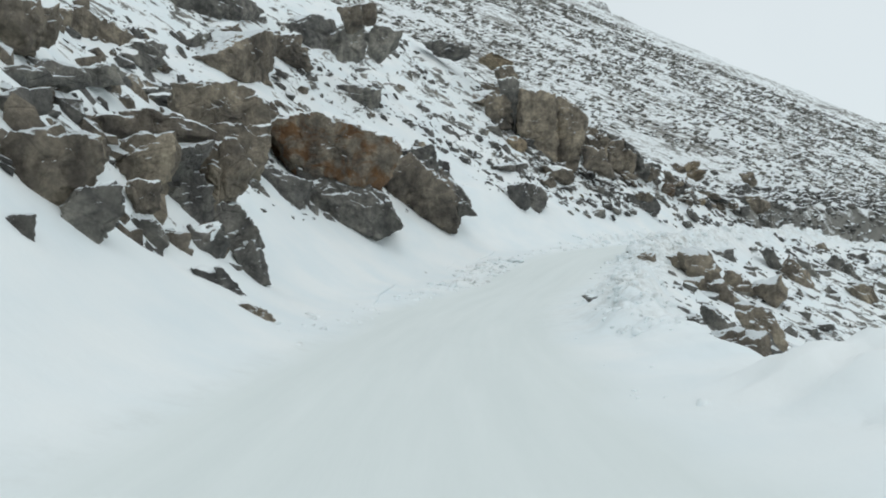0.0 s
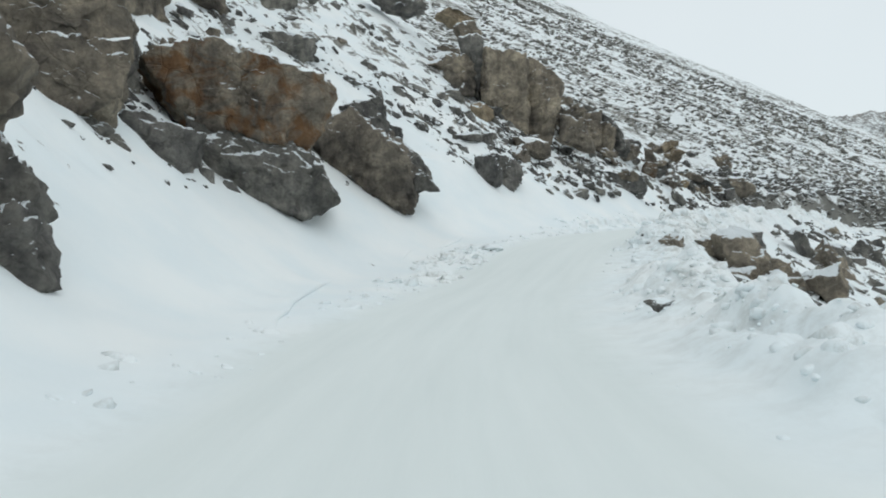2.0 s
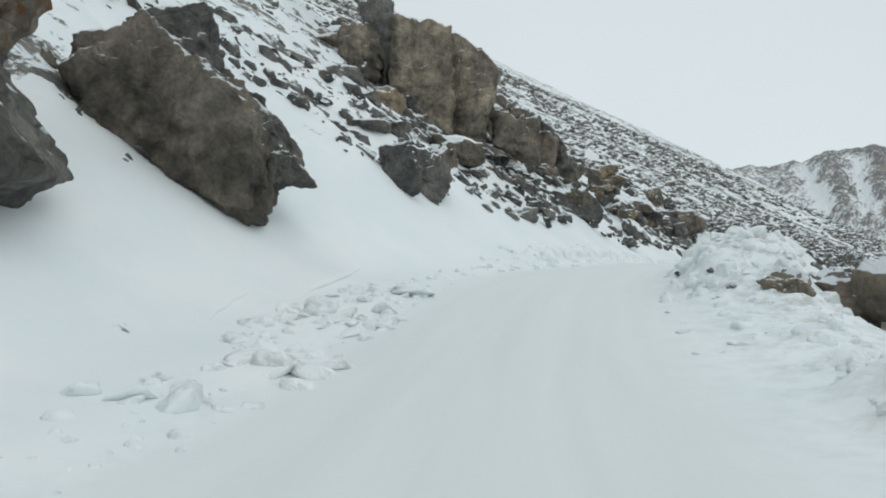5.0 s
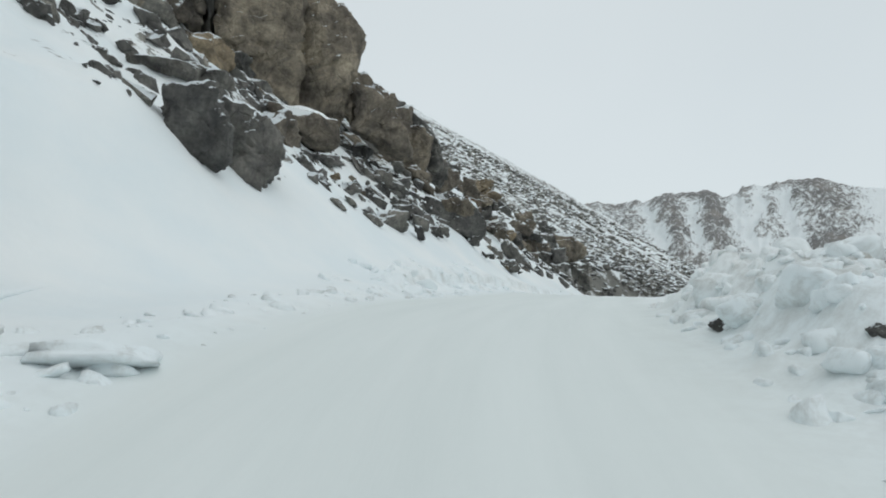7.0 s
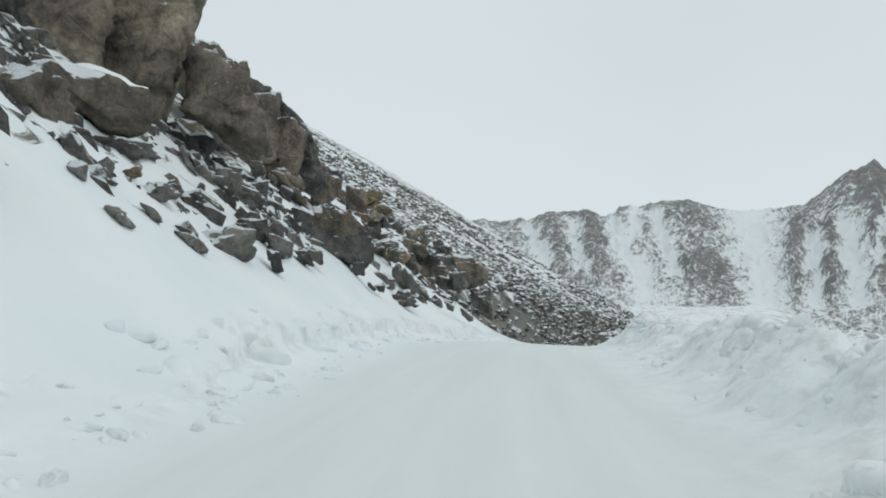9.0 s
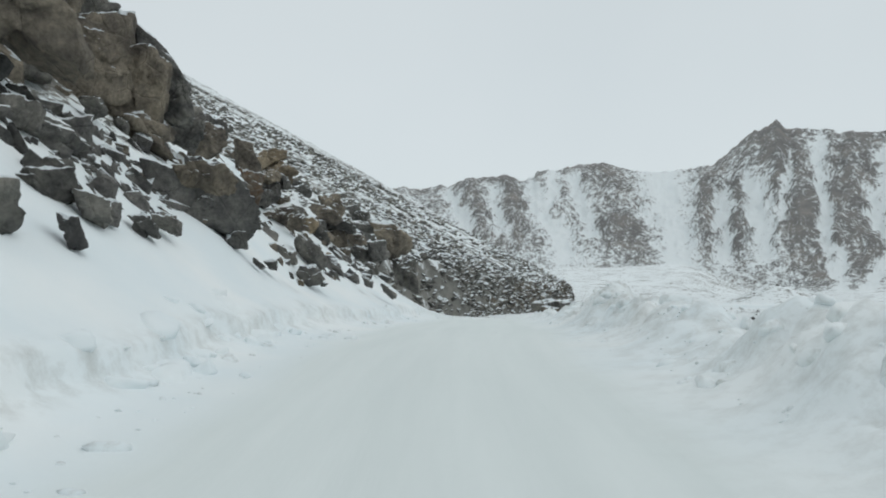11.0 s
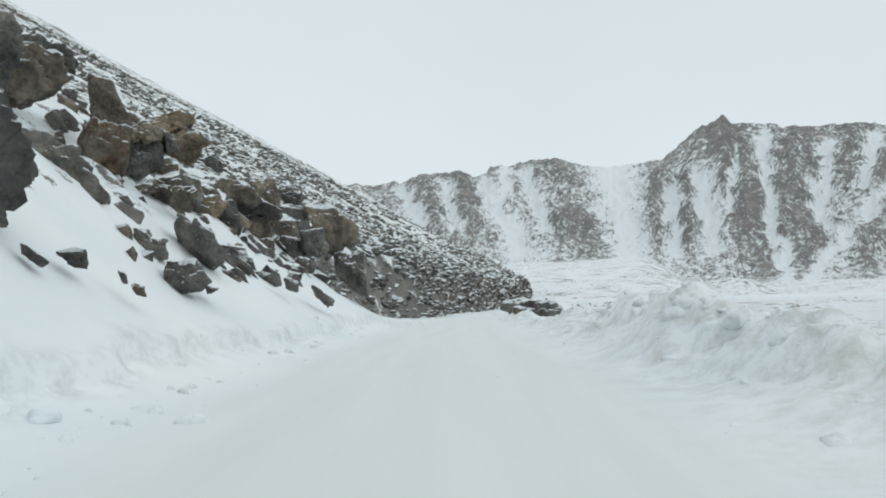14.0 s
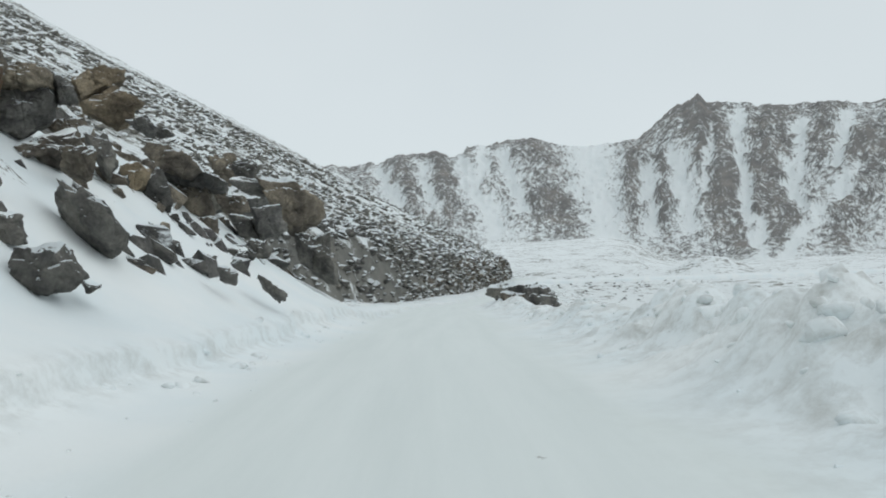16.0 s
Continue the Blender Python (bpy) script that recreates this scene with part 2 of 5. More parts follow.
def make_rock(name, tone, rust=0.0, snow=0.64, width=0.10):
    """Rock with snow lying on what faces up."""
    m, nt, nodes, links, bsdf = shader(name)
    geo = nodes.new("ShaderNodeNewGeometry")
    place = geo.outputs["Position"]
    c, fine = rock_colour(nodes, links, place, tone, rust)
    info = nodes.new("ShaderNodeObjectInfo")
    shade = ramp(nodes, links, info.outputs["Random"], [(0.0, (0.8, 0.8, 0.82)), (1.0, (1.18, 1.16, 1.12))]).outputs["Color"]
    c = mixer(nodes, links, 1.0, c, shade, "MULTIPLY")
    streak_map = nodes.new("ShaderNodeMapping")
    streak_map.inputs["Scale"].default_value = (1.1, 1.1, 0.3)
    links.new(place, streak_map.inputs["Vector"])
    streak = tex_noise(nodes, links, 1.0, 4, 0.6, streak_map.outputs["Vector"])
    sc = ramp(nodes, links, streak.outputs["Fac"], [(0.38, (0.6, 0.6, 0.62)), (0.56, (1.06, 1.06, 1.06))]).outputs["Color"]
    c = mixer(nodes, links, 0.8, c, sc, "MULTIPLY")
    up = nodes.new("ShaderNodeSeparateXYZ")
    links.new(geo.outputs["Normal"], up.inputs[0])
    patch = tex_noise(nodes, links, 1.6, 6, 0.65, place)
    off = calc(nodes, links, "MULTIPLY", calc(nodes, links, "SUBTRACT", patch.outputs["Fac"], 0.5), 1.0)
    lying = calc(nodes, links, "ADD", up.outputs["Z"], off)
    fac = calc(nodes, links, "DIVIDE", calc(nodes, links, "SUBTRACT", lying, snow), width, True)
    c = mixer(nodes, links, fac, c, (0.82, 0.87, 0.89))
    links.new(c, bsdf.inputs["Base Color"])
    bsdf.inputs["Roughness"].default_value = 0.85
    bsdf.inputs["Specular IOR Level"].default_value = 0.25
    crack = nodes.new("ShaderNodeTexVoronoi")
    crack.feature = "DISTANCE_TO_EDGE"
    crack.inputs["Scale"].default_value = 0.8
    links.new(place, crack.inputs["Vector"])
    ck = ramp(nodes, links, crack.outputs["Distance"], [(0.0, (0, 0, 0)), (0.03, (1, 1, 1))]).outputs["Color"]
    coarse = tex_noise(nodes, links, 2.2, 8, 0.65, place)
    bent = nodes.new("ShaderNodeVectorMath")
    bent.operation = "ADD"
    wob = tex_noise(nodes, links, 0.7, 3, 0.5, place)
    links.new(place, bent.inputs[0])
    links.new(wob.outputs["Color"], bent.inputs[1])
    facet = nodes.new("ShaderNodeTexVoronoi")
    facet.feature = "F1"
    facet.distance = "CHEBYCHEV"
    facet.inputs["Scale"].default_value = 1.5
    links.new(bent.outputs[0], facet.inputs["Vector"])
    fsep = nodes.new("ShaderNodeSeparateColor")
    links.new(facet.outputs["Color"], fsep.inputs[0])
    h = calc(nodes, links, "ADD", calc(nodes, links, "MULTIPLY", coarse.outputs["Fac"], 1.0), calc(nodes, links, "MULTIPLY", ck, 0.14))
    h = calc(nodes, links, "ADD", h, calc(nodes, links, "MULTIPLY", fsep.outputs[0], 0.22))
    bumped(nodes, links, bsdf, h, 0.9, 0.4)
    return m


GREY = ((0.135, 0.136, 0.127), (0.222, 0.219, 0.200), (0.316, 0.305, 0.278))
DARK = ((0.104, 0.103, 0.096), (0.173, 0.171, 0.159), (0.252, 0.244, 0.226))
BROWN = ((0.143, 0.129, 0.109), (0.245, 0.216, 0.174), (0.348, 0.307, 0.243))
TAN = ((0.180, 0.150, 0.109), (0.299, 0.246, 0.173), (0.389, 0.329, 0.240))
ROCK = {
    "grey": make_rock("grey_granite", GREY),
    "dark": make_rock("dark_granite", DARK),
    "brown": make_rock("brown_granite", BROWN),
    "rust": make_rock("rust_stained_granite", BROWN, rust=0.85),
    "tan": make_rock("tan_granite", TAN, snow=0.75),
}


def make_snow(name, dirt=0.0, ridge=0.5, attribute=""):
    """Wind-packed snow with soft relief; the attribute says where rock, driven snow, dirt and painted shade show."""
    m, nt, nodes, links, bsdf = shader(name)
    geo = nodes.new("ShaderNodeNewGeometry")
    place = geo.outputs["Position"]
    broad = tex_noise(nodes, links, 0.35, 4, 0.5, place)
    c = ramp(nodes, links, broad.outputs["Fac"], [(0.35, SNOW_A), (0.65, SNOW_B)]).outputs["Color"]
    fine = tex_noise(nodes, links, 5.0, 6, 0.6, place)
    coarse = tex_noise(nodes, links, 0.9, 5, 0.55, place)
    if attribute:
        att = nodes.new("ShaderNodeAttribute")
        att.attribute_name = attribute
        sep = nodes.new("ShaderNodeSeparateColor")
        links.new(att.outputs["Color"], sep.inputs[0])
        # red: bare rock and rubble; green: driven snow; blue: dirt on the plough bank, painted shade on the left scarp
        lane = nodes.new("ShaderNodeAttribute")
        lane.attribute_name = "lane"
        driven = tex_noise(nodes, links, 1.6, 6, 0.6, lane.outputs["Vector"])
        worn = ramp(nodes, links, driven.outputs["Fac"], [(0.3, (0.725, 0.775, 0.765)), (0.7, (0.775, 0.82, 0.81))]).outputs["Color"]
        c = mixer(nodes, links, sep.outputs[1], c, worn)
        mottle = tex_noise(nodes, links, 1.9, 7, 0.72, place)
        gm = ramp(nodes, links, mottle.outputs["Fac"], [(0.44, (0, 0, 0)), (0.74, (0.8, 0.8, 0.8))]).outputs["Color"]
        gm = mixer(nodes, links, 1.0, gm, sep.outputs[2], "MULTIPLY")
        c = mixer(nodes, links, gm, c, (0.40, 0.40, 0.37))
        rock_c, _ = rock_colour(nodes, links, place, GREY, 0)
        bare = tex_noise(nodes, links, 0.75, 8, 0.68, place, 0.6)
        lim = calc(nodes, links, "MULTIPLY", sep.outputs[0], 0.30)
        bm_ = calc(nodes, links, "SUBTRACT", calc(nodes, links, "ADD", bare.outputs["Fac"], lim), 0.72)
        bf = calc(nodes, links, "DIVIDE", bm_, 0.035, True)
        c = mixer(nodes, links, bf, c, rock_c)
        loose = calc(nodes, links, "SUBTRACT", 1.0, calc(nodes, links, "MULTIPLY", sep.outputs[1], 0.85), True)
        h = calc(nodes, links, "ADD", calc(nodes, links, "MULTIPLY", fine.outputs["Fac"], 0.25), calc(nodes, links, "MULTIPLY", coarse.outputs["Fac"], 1.0))
        h = calc(nodes, links, "MULTIPLY", h, loose)
        h = calc(nodes, links, "ADD", h, calc(nodes, links, "MULTIPLY", calc(nodes, links, "MULTIPLY", driven.outputs["Fac"], sep.outputs[1]), 0.2))
        h = calc(nodes, links, "ADD", h, calc(nodes, links, "MULTIPLY", bf, 0.5))
    else:
        h = calc(nodes, links, "ADD", calc(nodes, links, "MULTIPLY", fine.outputs["Fac"], 0.25), coarse.outputs["Fac"])
        if dirt:
            mottle = tex_noise(nodes, links, 2.6, 7, 0.75, place, 0.5)
            gm = ramp(nodes, links, mottle.outputs["Fac"], [(0.48, (0, 0, 0)), (0.75, (dirt, dirt, dirt))]).outputs["Color"]
            c = mixer(nodes, links, gm, c, (0.40, 0.40, 0.37))
    links.new(c, bsdf.inputs["Base Color"])
    bsdf.inputs["Roughness"].default_value = 0.7
    bsdf.inputs["Specular IOR Level"].default_value = 0.2
    bumped(nodes, links, bsdf, h, ridge, 0.12)
    return m


SNOW_GROUND = make_snow("wind_packed_snow", ridge=0.32, attribute="cover")
SNOW_PLAIN = make_snow("clean_snow")
SNOW_DIRTY = make_snow("dirty_ploughed_snow", dirt=0.85)


def make_scree(name, scale, cover, tone, warp=0.5, steep=0.6, rib=0.0):
    """Frost-shattered rock and snow in small patches; cover: how much snow."""
    m, nt, nodes, links, bsdf = shader(name)
    geo = nodes.new("ShaderNodeNewGeometry")
    place = geo.outputs["Position"]
    a = tex_noise(nodes, links, scale, 9, 0.72, place, warp)
    b = tex_noise(nodes, links, scale * 0.12, 4, 0.55, place)
    up = nodes.new("ShaderNodeSeparateXYZ")
    links.new(geo.outputs["Normal"], up.inputs[0])
    v = calc(nodes, links, "ADD", a.outputs["Fac"], calc(nodes, links, "MULTIPLY", calc(nodes, links, "SUBTRACT", b.outputs["Fac"], 0.5), 0.45))
    v = calc(nodes, links, "ADD", v, calc(nodes, links, "MULTIPLY", calc(nodes, links, "SUBTRACT", up.outputs["Z"], 0.85), steep))
    if rib:
        att = nodes.new("ShaderNodeAttribute")
        att.attribute_name = "rib"
        v = calc(nodes, links, "SUBTRACT", v, calc(nodes, links, "MULTIPLY", att.outputs["Fac"], rib))
        fall = nodes.new("ShaderNodeAttribute")
        fall.attribute_name = "fall"
        for grain, weight in ((0.05, 1.7), (0.12, 1.9)):
            speck = tex_noise(nodes, links, grain, 5, 0.75, fall.outputs["Vector"])
            v = calc(nodes, links, "ADD", v, calc(nodes, links, "MULTIPLY", calc(nodes, links, "SUBTRACT", speck.outputs["Fac"], 0.5), weight))
    fac = calc(nodes, links, "DIVIDE", calc(nodes, links, "SUBTRACT", v, 1.0 - cover), 0.34 if rib else 0.10, True)
    tint = tex_noise(nodes, links, scale * 0.35, 9, 0.75, place)
    rc = ramp(nodes, links, tint.outputs["Fac"], [(0.3, tone[0]), (0.5, tone[1]), (0.72, tone[2])]).outputs["Color"]
    links.new(mixer(nodes, links, fac, rc, (0.86, 0.90, 0.91)), bsdf.inputs["Base Color"])
    bsdf.inputs["Roughness"].default_value = 0.9
    bsdf.inputs["Specular IOR Level"].default_value = 0.1
    bumped(nodes, links, bsdf, calc(nodes, links, "SUBTRACT", a.outputs["Fac"], calc(nodes, links, "MULTIPLY", fac, 0.1)), 0.8, 0.35 / scale)
    return m


SCREE = make_scree("snowy_scree", 0.26, 0.585, GREY, 0.7, 0.35)
# peaks' rock tones paler than the near granite: distance haze put into the colour
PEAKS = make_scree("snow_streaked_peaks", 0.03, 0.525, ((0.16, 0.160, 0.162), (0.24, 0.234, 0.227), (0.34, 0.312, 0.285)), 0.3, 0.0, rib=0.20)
VALLEY = make_scree("snowy_moraine", 0.30, 0.565, GREY, 0.8, 0.5)


# ---------------------------------------------------------------- mesh helpers
def grid_mesh(name, x, y, z, material, smooth=True):
    rows, cols = x.shape
    me = bpy.data.meshes.new(name)
    idx = np.arange(rows * cols).reshape(rows, cols)
    quads = np.stack([idx[:-1, :-1], idx[:-1, 1:], idx[1:, 1:], idx[1:, :-1]], -1).reshape(-1, 4)
    fill_mesh(me, np.stack([x, y, z], -1).reshape(-1, 3), quads, smooth)
    me.materials.append(material)
    return me


def fill_mesh(me, verts, faces, smooth=True):
    k = faces.shape[1]
    me.vertices.add(len(verts))
    me.vertices.foreach_set("co", np.ascontiguousarray(verts, dtype=np.float32).ravel())
    me.loops.add(faces.size)
    me.loops.foreach_set("vertex_index", np.ascontiguousarray(faces, dtype=np.int32).ravel())
    me.polygons.add(len(faces))
    me.polygons.foreach_set("loop_start", np.arange(0, faces.size, k, dtype=np.int32))
    me.polygons.foreach_set("use_smooth", np.full(len(faces), smooth))
    me.update(calc_edges=True)


def ball(level):
    """Directions and triangles of an even sphere."""
    bm = bmesh.new()
    bmesh.ops.create_icosphere(bm, subdivisions=level, radius=1.0)
    v = np.array([q.co[:] for q in bm.verts])
    f = np.array([[q.index for q in p.verts] for p in bm.faces])
    bm.free()
    return v / np.linalg.norm(v, axis=1, keepdims=True), f


BALLS = {n: ball(n) for n in (1, 2, 3, 4, 5, 6)}


def facets(p, size, seed, crisp=22.0):
    """Joint blocks: each cell of the rock has its own set-back and its own tilted face."""
    q = p / size
    i = np.floor(q).astype(np.int64)
    total, weight = np.zeros(len(p)), np.full(len(p), 1e-12)
    for dx in (-1, 0, 1):
        for dy in (-1, 0, 1):
            for dz in (-1, 0, 1):
                a, b, c = i[:, 0] + dx, i[:, 1] + dy, i[:, 2] + dz
                h = hash3(a, b, c, seed)
                h2 = (h * 7919.0) % 1.0
                h3 = (h * 104729.0) % 1.0
                h4 = (h * 1299.7) % 1.0
                d = q - np.stack([a + h, b + h2, c + h3], 1)
                w = np.exp(-crisp * (d * d).sum(1))
                total += w * ((h4 - 0.5) * 1.2 + 1.1 * (d[:, 0] * (h2 - 0.5) + d[:, 1] * (h3 - 0.5) + d[:, 2] * (h - 0.5)) * 2)
                weight += w
    return total / weight


def carve(level, normals, offsets, seed, grain=0.03, soft=0.03, half=None, joints=0.0):
    """A faceted body: a sphere cut by planes, its edges worn, its faces stepped by joints; half: its half-sizes in metres."""
    dirs, faces = BALLS[level]
    dot = dirs @ np.asarray(normals, float).T
    r = np.where(dot > 1e-3, np.asarray(offsets, float)[None] / np.maximum(dot, 1e-3), 50.0)
    lo = r.min(1, keepdims=True)
    r = lo[:, 0] - soft * np.log(np.exp(-np.clip((r - lo) / soft, 0, 40)).sum(1))
    v = dirs * np.minimum(r, 1.55)[:, None]
    scale = 1 + grain * 2.0 * fbm(v * 1.6 + seed * 3.1, 3, seed)
    if joints:
        mean = float(np.cbrt(np.prod(half)))
        spin = np.array(Euler((0.5 * math.sin(seed), 0.45 * math.cos(seed * 1.7), seed * 2.1)).to_matrix())
        q = (v * half) @ spin.T * np.array([1.0, 0.8, 1.35]) + 13.7 * seed
        big = min(0.95 * mean, 1.5)
        push = 0.24 * joints * big * facets(q, big, seed) + 0.115 * big * facets(q, 0.42 * big, seed + 31)
        if level > 4:
            push = push + 0.045 * big * facets(q, 0.17 * big, seed + 57, 14.0)
        length = np.linalg.norm(v * half, axis=1)
        scale = scale + push / np.maximum(length, 0.3 * mean)
    return v * scale[:, None], faces


def shard(rng, corners):
    """An angular splinter of rock: the hull of a few corners, within one metre or so of its middle."""
    bm = bmesh.new()
    for c in rng.uniform(-1, 1, (corners, 3)):
        bm.verts.new(c / max(0.75, np.linalg.norm(c)))
    out = bmesh.ops.convex_hull(bm, input=list(bm.verts))
    bmesh.ops.delete(bm, geom=list({q for q in out["geom_interior"] + out["geom_unused"] if isinstance(q, bmesh.types.BMVert)}), context="VERTS")
    bmesh.ops.triangulate(bm, faces=list(bm.faces))
    bmesh.ops.recalc_face_normals(bm, faces=list(bm.faces))
    bm.verts.index_update()
    v = np.array([q.co[:] for q in bm.verts])
    f = np.array([[q.index for q in t.verts] for t in bm.faces])
    bm.free()
    return v, f


def random_planes(rng, count, flat=0.62):
    n = rng.normal(size=(count, 3))
    n /= np.linalg.norm(n, axis=1, keepdims=True)
    return np.r_[n, np.eye(3), -np.eye(3)], np.r_[rng.uniform(flat, 1.0, count), rng.uniform(0.8, 1.0, 6)]


def block(at, turn, depth, outline, tone, seed=1, name="boulder", label="", parent=None, level=4, grain=0.015, group="", cap=True, grow=1.07):
    """A boulder seen side-on: the corners of its worn outline (metres right of and above its middle), and how deep it is."""
    rng = np.random.default_rng(seed)
    out = np.array(outline)
    mid = (out.max(0) + out.min(0)) / 2
    half = np.r_[(out.max(0) - out.min(0)) / 2, depth / 2]
    p = (out - mid) / half[:2]
    q = np.roll(p, -1, axis=0)
    edge = q - p
    n2 = np.stack([edge[:, 1], -edge[:, 0]], 1)
    n2 /= np.linalg.norm(n2, axis=1, keepdims=True)
    off = (n2 * p).sum(1)
    lean = rng.uniform(-0.35, 0.15, len(p))
    normals = np.stack([n2[:, 0], lean, n2[:, 1]], 1)
    offsets = off * 1.0
    front = np.array([(rng.uniform(-0.8, 0.8), -1, rng.uniform(-0.6, 0.7)) for _ in range(5)] + [(0, -1, 0), (0, 1, 0)])
    reach = np.array([(n[0] * p[:, 0] + n[2] * p[:, 1]).max() for n in front[:5]])
    normals = np.r_[normals, front]
    length = np.linalg.norm(normals, axis=1)
    offsets = np.r_[offsets, reach + rng.uniform(0.05, 0.35, 5), 1.0, 1.0] / length
    v, f = carve(level, normals / length[:, None], offsets * grow, seed, grain, 0.012, half[[0, 2, 1]], {4: 0.9, 5: 0.75, 6: 0.5}[level])
    v = v * np.array([half[0], half[2], half[1]]) + np.array([mid[0], 0, mid[1]])
    turned = np.array(pose(0, 0, 0, 0, 0, turn))[:3, :3]
    v = v @ turned.T
    me = bpy.data.meshes.new(name)
    fill_mesh(me, v, f, level > 3)
    me.materials.append(ROCK[tone])
    ob = new(name, me)
    if parent is None:
        ob.location = at
        tagged(ob, label or LABELS[tone], "boulder", group)
    else:
        ob.parent = parent
        ob.location = Vector(at) - parent.location
        if label:
            tagged(ob, label)
    if cap and level > 3:
        snow_cap(ob, v, f, at, seed, 0.02 + 0.008 * min(depth, 3.0))
    return ob


def snow_cap(ob, v, f, at, seed, thick):
    """Snow lying on the ledges of a rock: what faces up, raised and rounded off at its rim."""
    tri = v[f]
    n = np.cross(tri[:, 1] - tri[:, 0], tri[:, 2] - tri[:, 0])
    vn = np.zeros_like(v)
    for k in range(3):
        np.add.at(vn, f[:, k], n)
    up = vn[:, 2] / np.maximum(np.linalg.norm(vn, axis=1), 1e-9)
    patchy = fbm((v + np.array(at)) * 0.9, 3, seed + 90)
    w = np.clip((up + 0.6 * patchy - 0.74) / 0.12, 0, 1)
    for _ in range(3):
        tot, cnt = np.zeros(len(v)), np.zeros(len(v))
        for a, b_ in ((0, 1), (1, 2), (2, 0)):
            np.add.at(tot, f[:, a], w[f[:, b_]])
            np.add.at(tot, f[:, b_], w[f[:, a]])
            np.add.at(cnt, f[:, a], 1)
            np.add.at(cnt, f[:, b_], 1)
        w = 0.4 * w + 0.6 * tot / np.maximum(cnt, 1)
    keep = (w[f] > 0.12).all(1)
    if keep.sum() < 12:
        return
    used, inv = np.unique(f[keep], return_inverse=True)
    tris = inv.reshape(-1, 3)
    mark = np.arange(len(used))
    while True:
        low = mark[tris].min(1)
        was = mark.copy()
        for k in range(3):
            np.minimum.at(mark, tris[:, k], low)
        if (mark == was).all():
            break
    lift = thick * (np.clip((w[used] - 0.12) / 0.7, 0, 1) ** 0.6) - 0.02
    top = v[used] + np.array([0, 0, 1.0]) * lift[:, None]
    pieces = mark[tris[:, 0]]
    for one in sorted(set(pieces.tolist()), key=lambda q: -(pieces == q).sum())[:5]:
        mine = tris[pieces == one]
        if len(mine) < 16 or (w[used[np.unique(mine)]] > 0.7).mean() < 0.42:
            continue
        ids, back = np.unique(mine, return_inverse=True)
        me = bpy.data.meshes.new("snow_cap")
        fill_mesh(me, top[ids], back.reshape(-1, 3))
        me.materials.append(SNOW_PLAIN)
        o = new("snow_cap", me)
        o.parent = ob
        tagged(o, "cap of wind-packed snow")


def outcrop(x, y, label, name="rock_outcrop"):
    """The empty at the foot of an outcrop, which holds its blocks."""
    ob = new(name)
    ob.location = (x, y, ground_at(x, y))
    return tagged(ob, label, "rock outcrop")


LABELS = {
    "grey": "grey granite boulder half buried in a snow slope",
    "dark": "dark grey angular boulder set in the snow bank",
    "brown": "brown weathered granite boulder with snow on its ledges",
    "rust": "rust-stained brown granite boulder jutting out of the slope",
    "tan": "pale tan rounded granite boulder on the rocky spur",
}

# ---------------------------------------------------------------- ground
s_axis = np.r_[np.arange(-30, 0, 0.5), np.arange(0, 95, 0.22), np.arange(95, 150, 0.5), np.arange(150, 400, 2.0)]
u_axis = np.r_[np.arange(-46, -16, 0.6), np.arange(-16, -7, 0.28), np.arange(-7, -5.2, 0.14), np.arange(-5.2, -2.75, 0.06), np.arange(-2.75, 8, 0.14), np.arange(8, 16, 0.4), np.arange(16, 46, 1.5)]
SG, UG = np.meshgrid(s_axis, u_axis, indexing="ij")
XG, YG = on_road(SG, UG)
ZG = ground_z(SG, UG)
me = grid_mesh("snow_ground", XG, YG, ZG, SNOW_GROUND)
v_up = -UG - 4
bare = step(2.5, 5.5, v_up - 3.2 * step(26, 34, SG) * step(60, 54, SG)) * (0.52 + 0.45 * fbm2(XG, YG, 7, 3, 61)) + 0.62 * step(8.0, 12.0, UG) * step(30, 42, SG)
driven = step(3.3, 1.8, np.abs(UG + 0.15 + 0.6 * fbm2(SG, UG, 4, 3, 62))) * (0.85 + 0.45 * fbm2(SG * 0.05, UG, 1.0, 3, 63)) + 0.35 * step(3.9, 2.6, np.abs(UG))
# dirt on the right bank; along the left edge, the scarp's shade painted in grey
greyed = 0.85 * np.exp(-(((UG - 4.8) / 1.7) ** 2)) * (step(14, 24, SG) + 1.3 * np.exp(-(((SG - 51) / 6) ** 2)) + 0.35 * step(72, 80, SG)) + 0.75 * (0.25 + 0.75 * step(56, 64, SG)) * np.exp(-(((UG + edge_at(SG) - 0.05) / 0.3) ** 2))
col = me.attributes.new("cover", "FLOAT_COLOR", "POINT")
col.data.foreach_set("color", np.stack([bare, driven, greyed, np.ones_like(bare)], -1).astype(np.float32).ravel())
lane = me.attributes.new("lane", "FLOAT_VECTOR", "POINT")
lane.data.foreach_set("vector", np.stack([SG * 0.07, UG, 0 * UG], -1).astype(np.float32).ravel())
tagged(new("ground", me), "snow-covered mountain road between a rocky slope and ploughed banks", "ground", kind="structure")

# the scree mountainside
dn, dd = np.meshgrid(np.r_[np.arange(-4, 8, 1.0), np.arange(8, 14, 0.3), np.arange(14, 30, 0.8), np.arange(30, 200, 2.0), np.arange(200, 900, 6.0)], np.arange(-330, 430, 2.5), indexing="ij")
xh = 55 + 0.774 * dd - 0.634 * dn
yh = 112 + 0.634 * dd + 0.774 * dn
zh, nh, dh = hill(xh, yh)
zh = zh + 1.1 * fbm2(xh, yh, 9, 4, 71, True) * step(11, 30, dn)
me = grid_mesh("hillside", xh, yh, zh, SCREE)
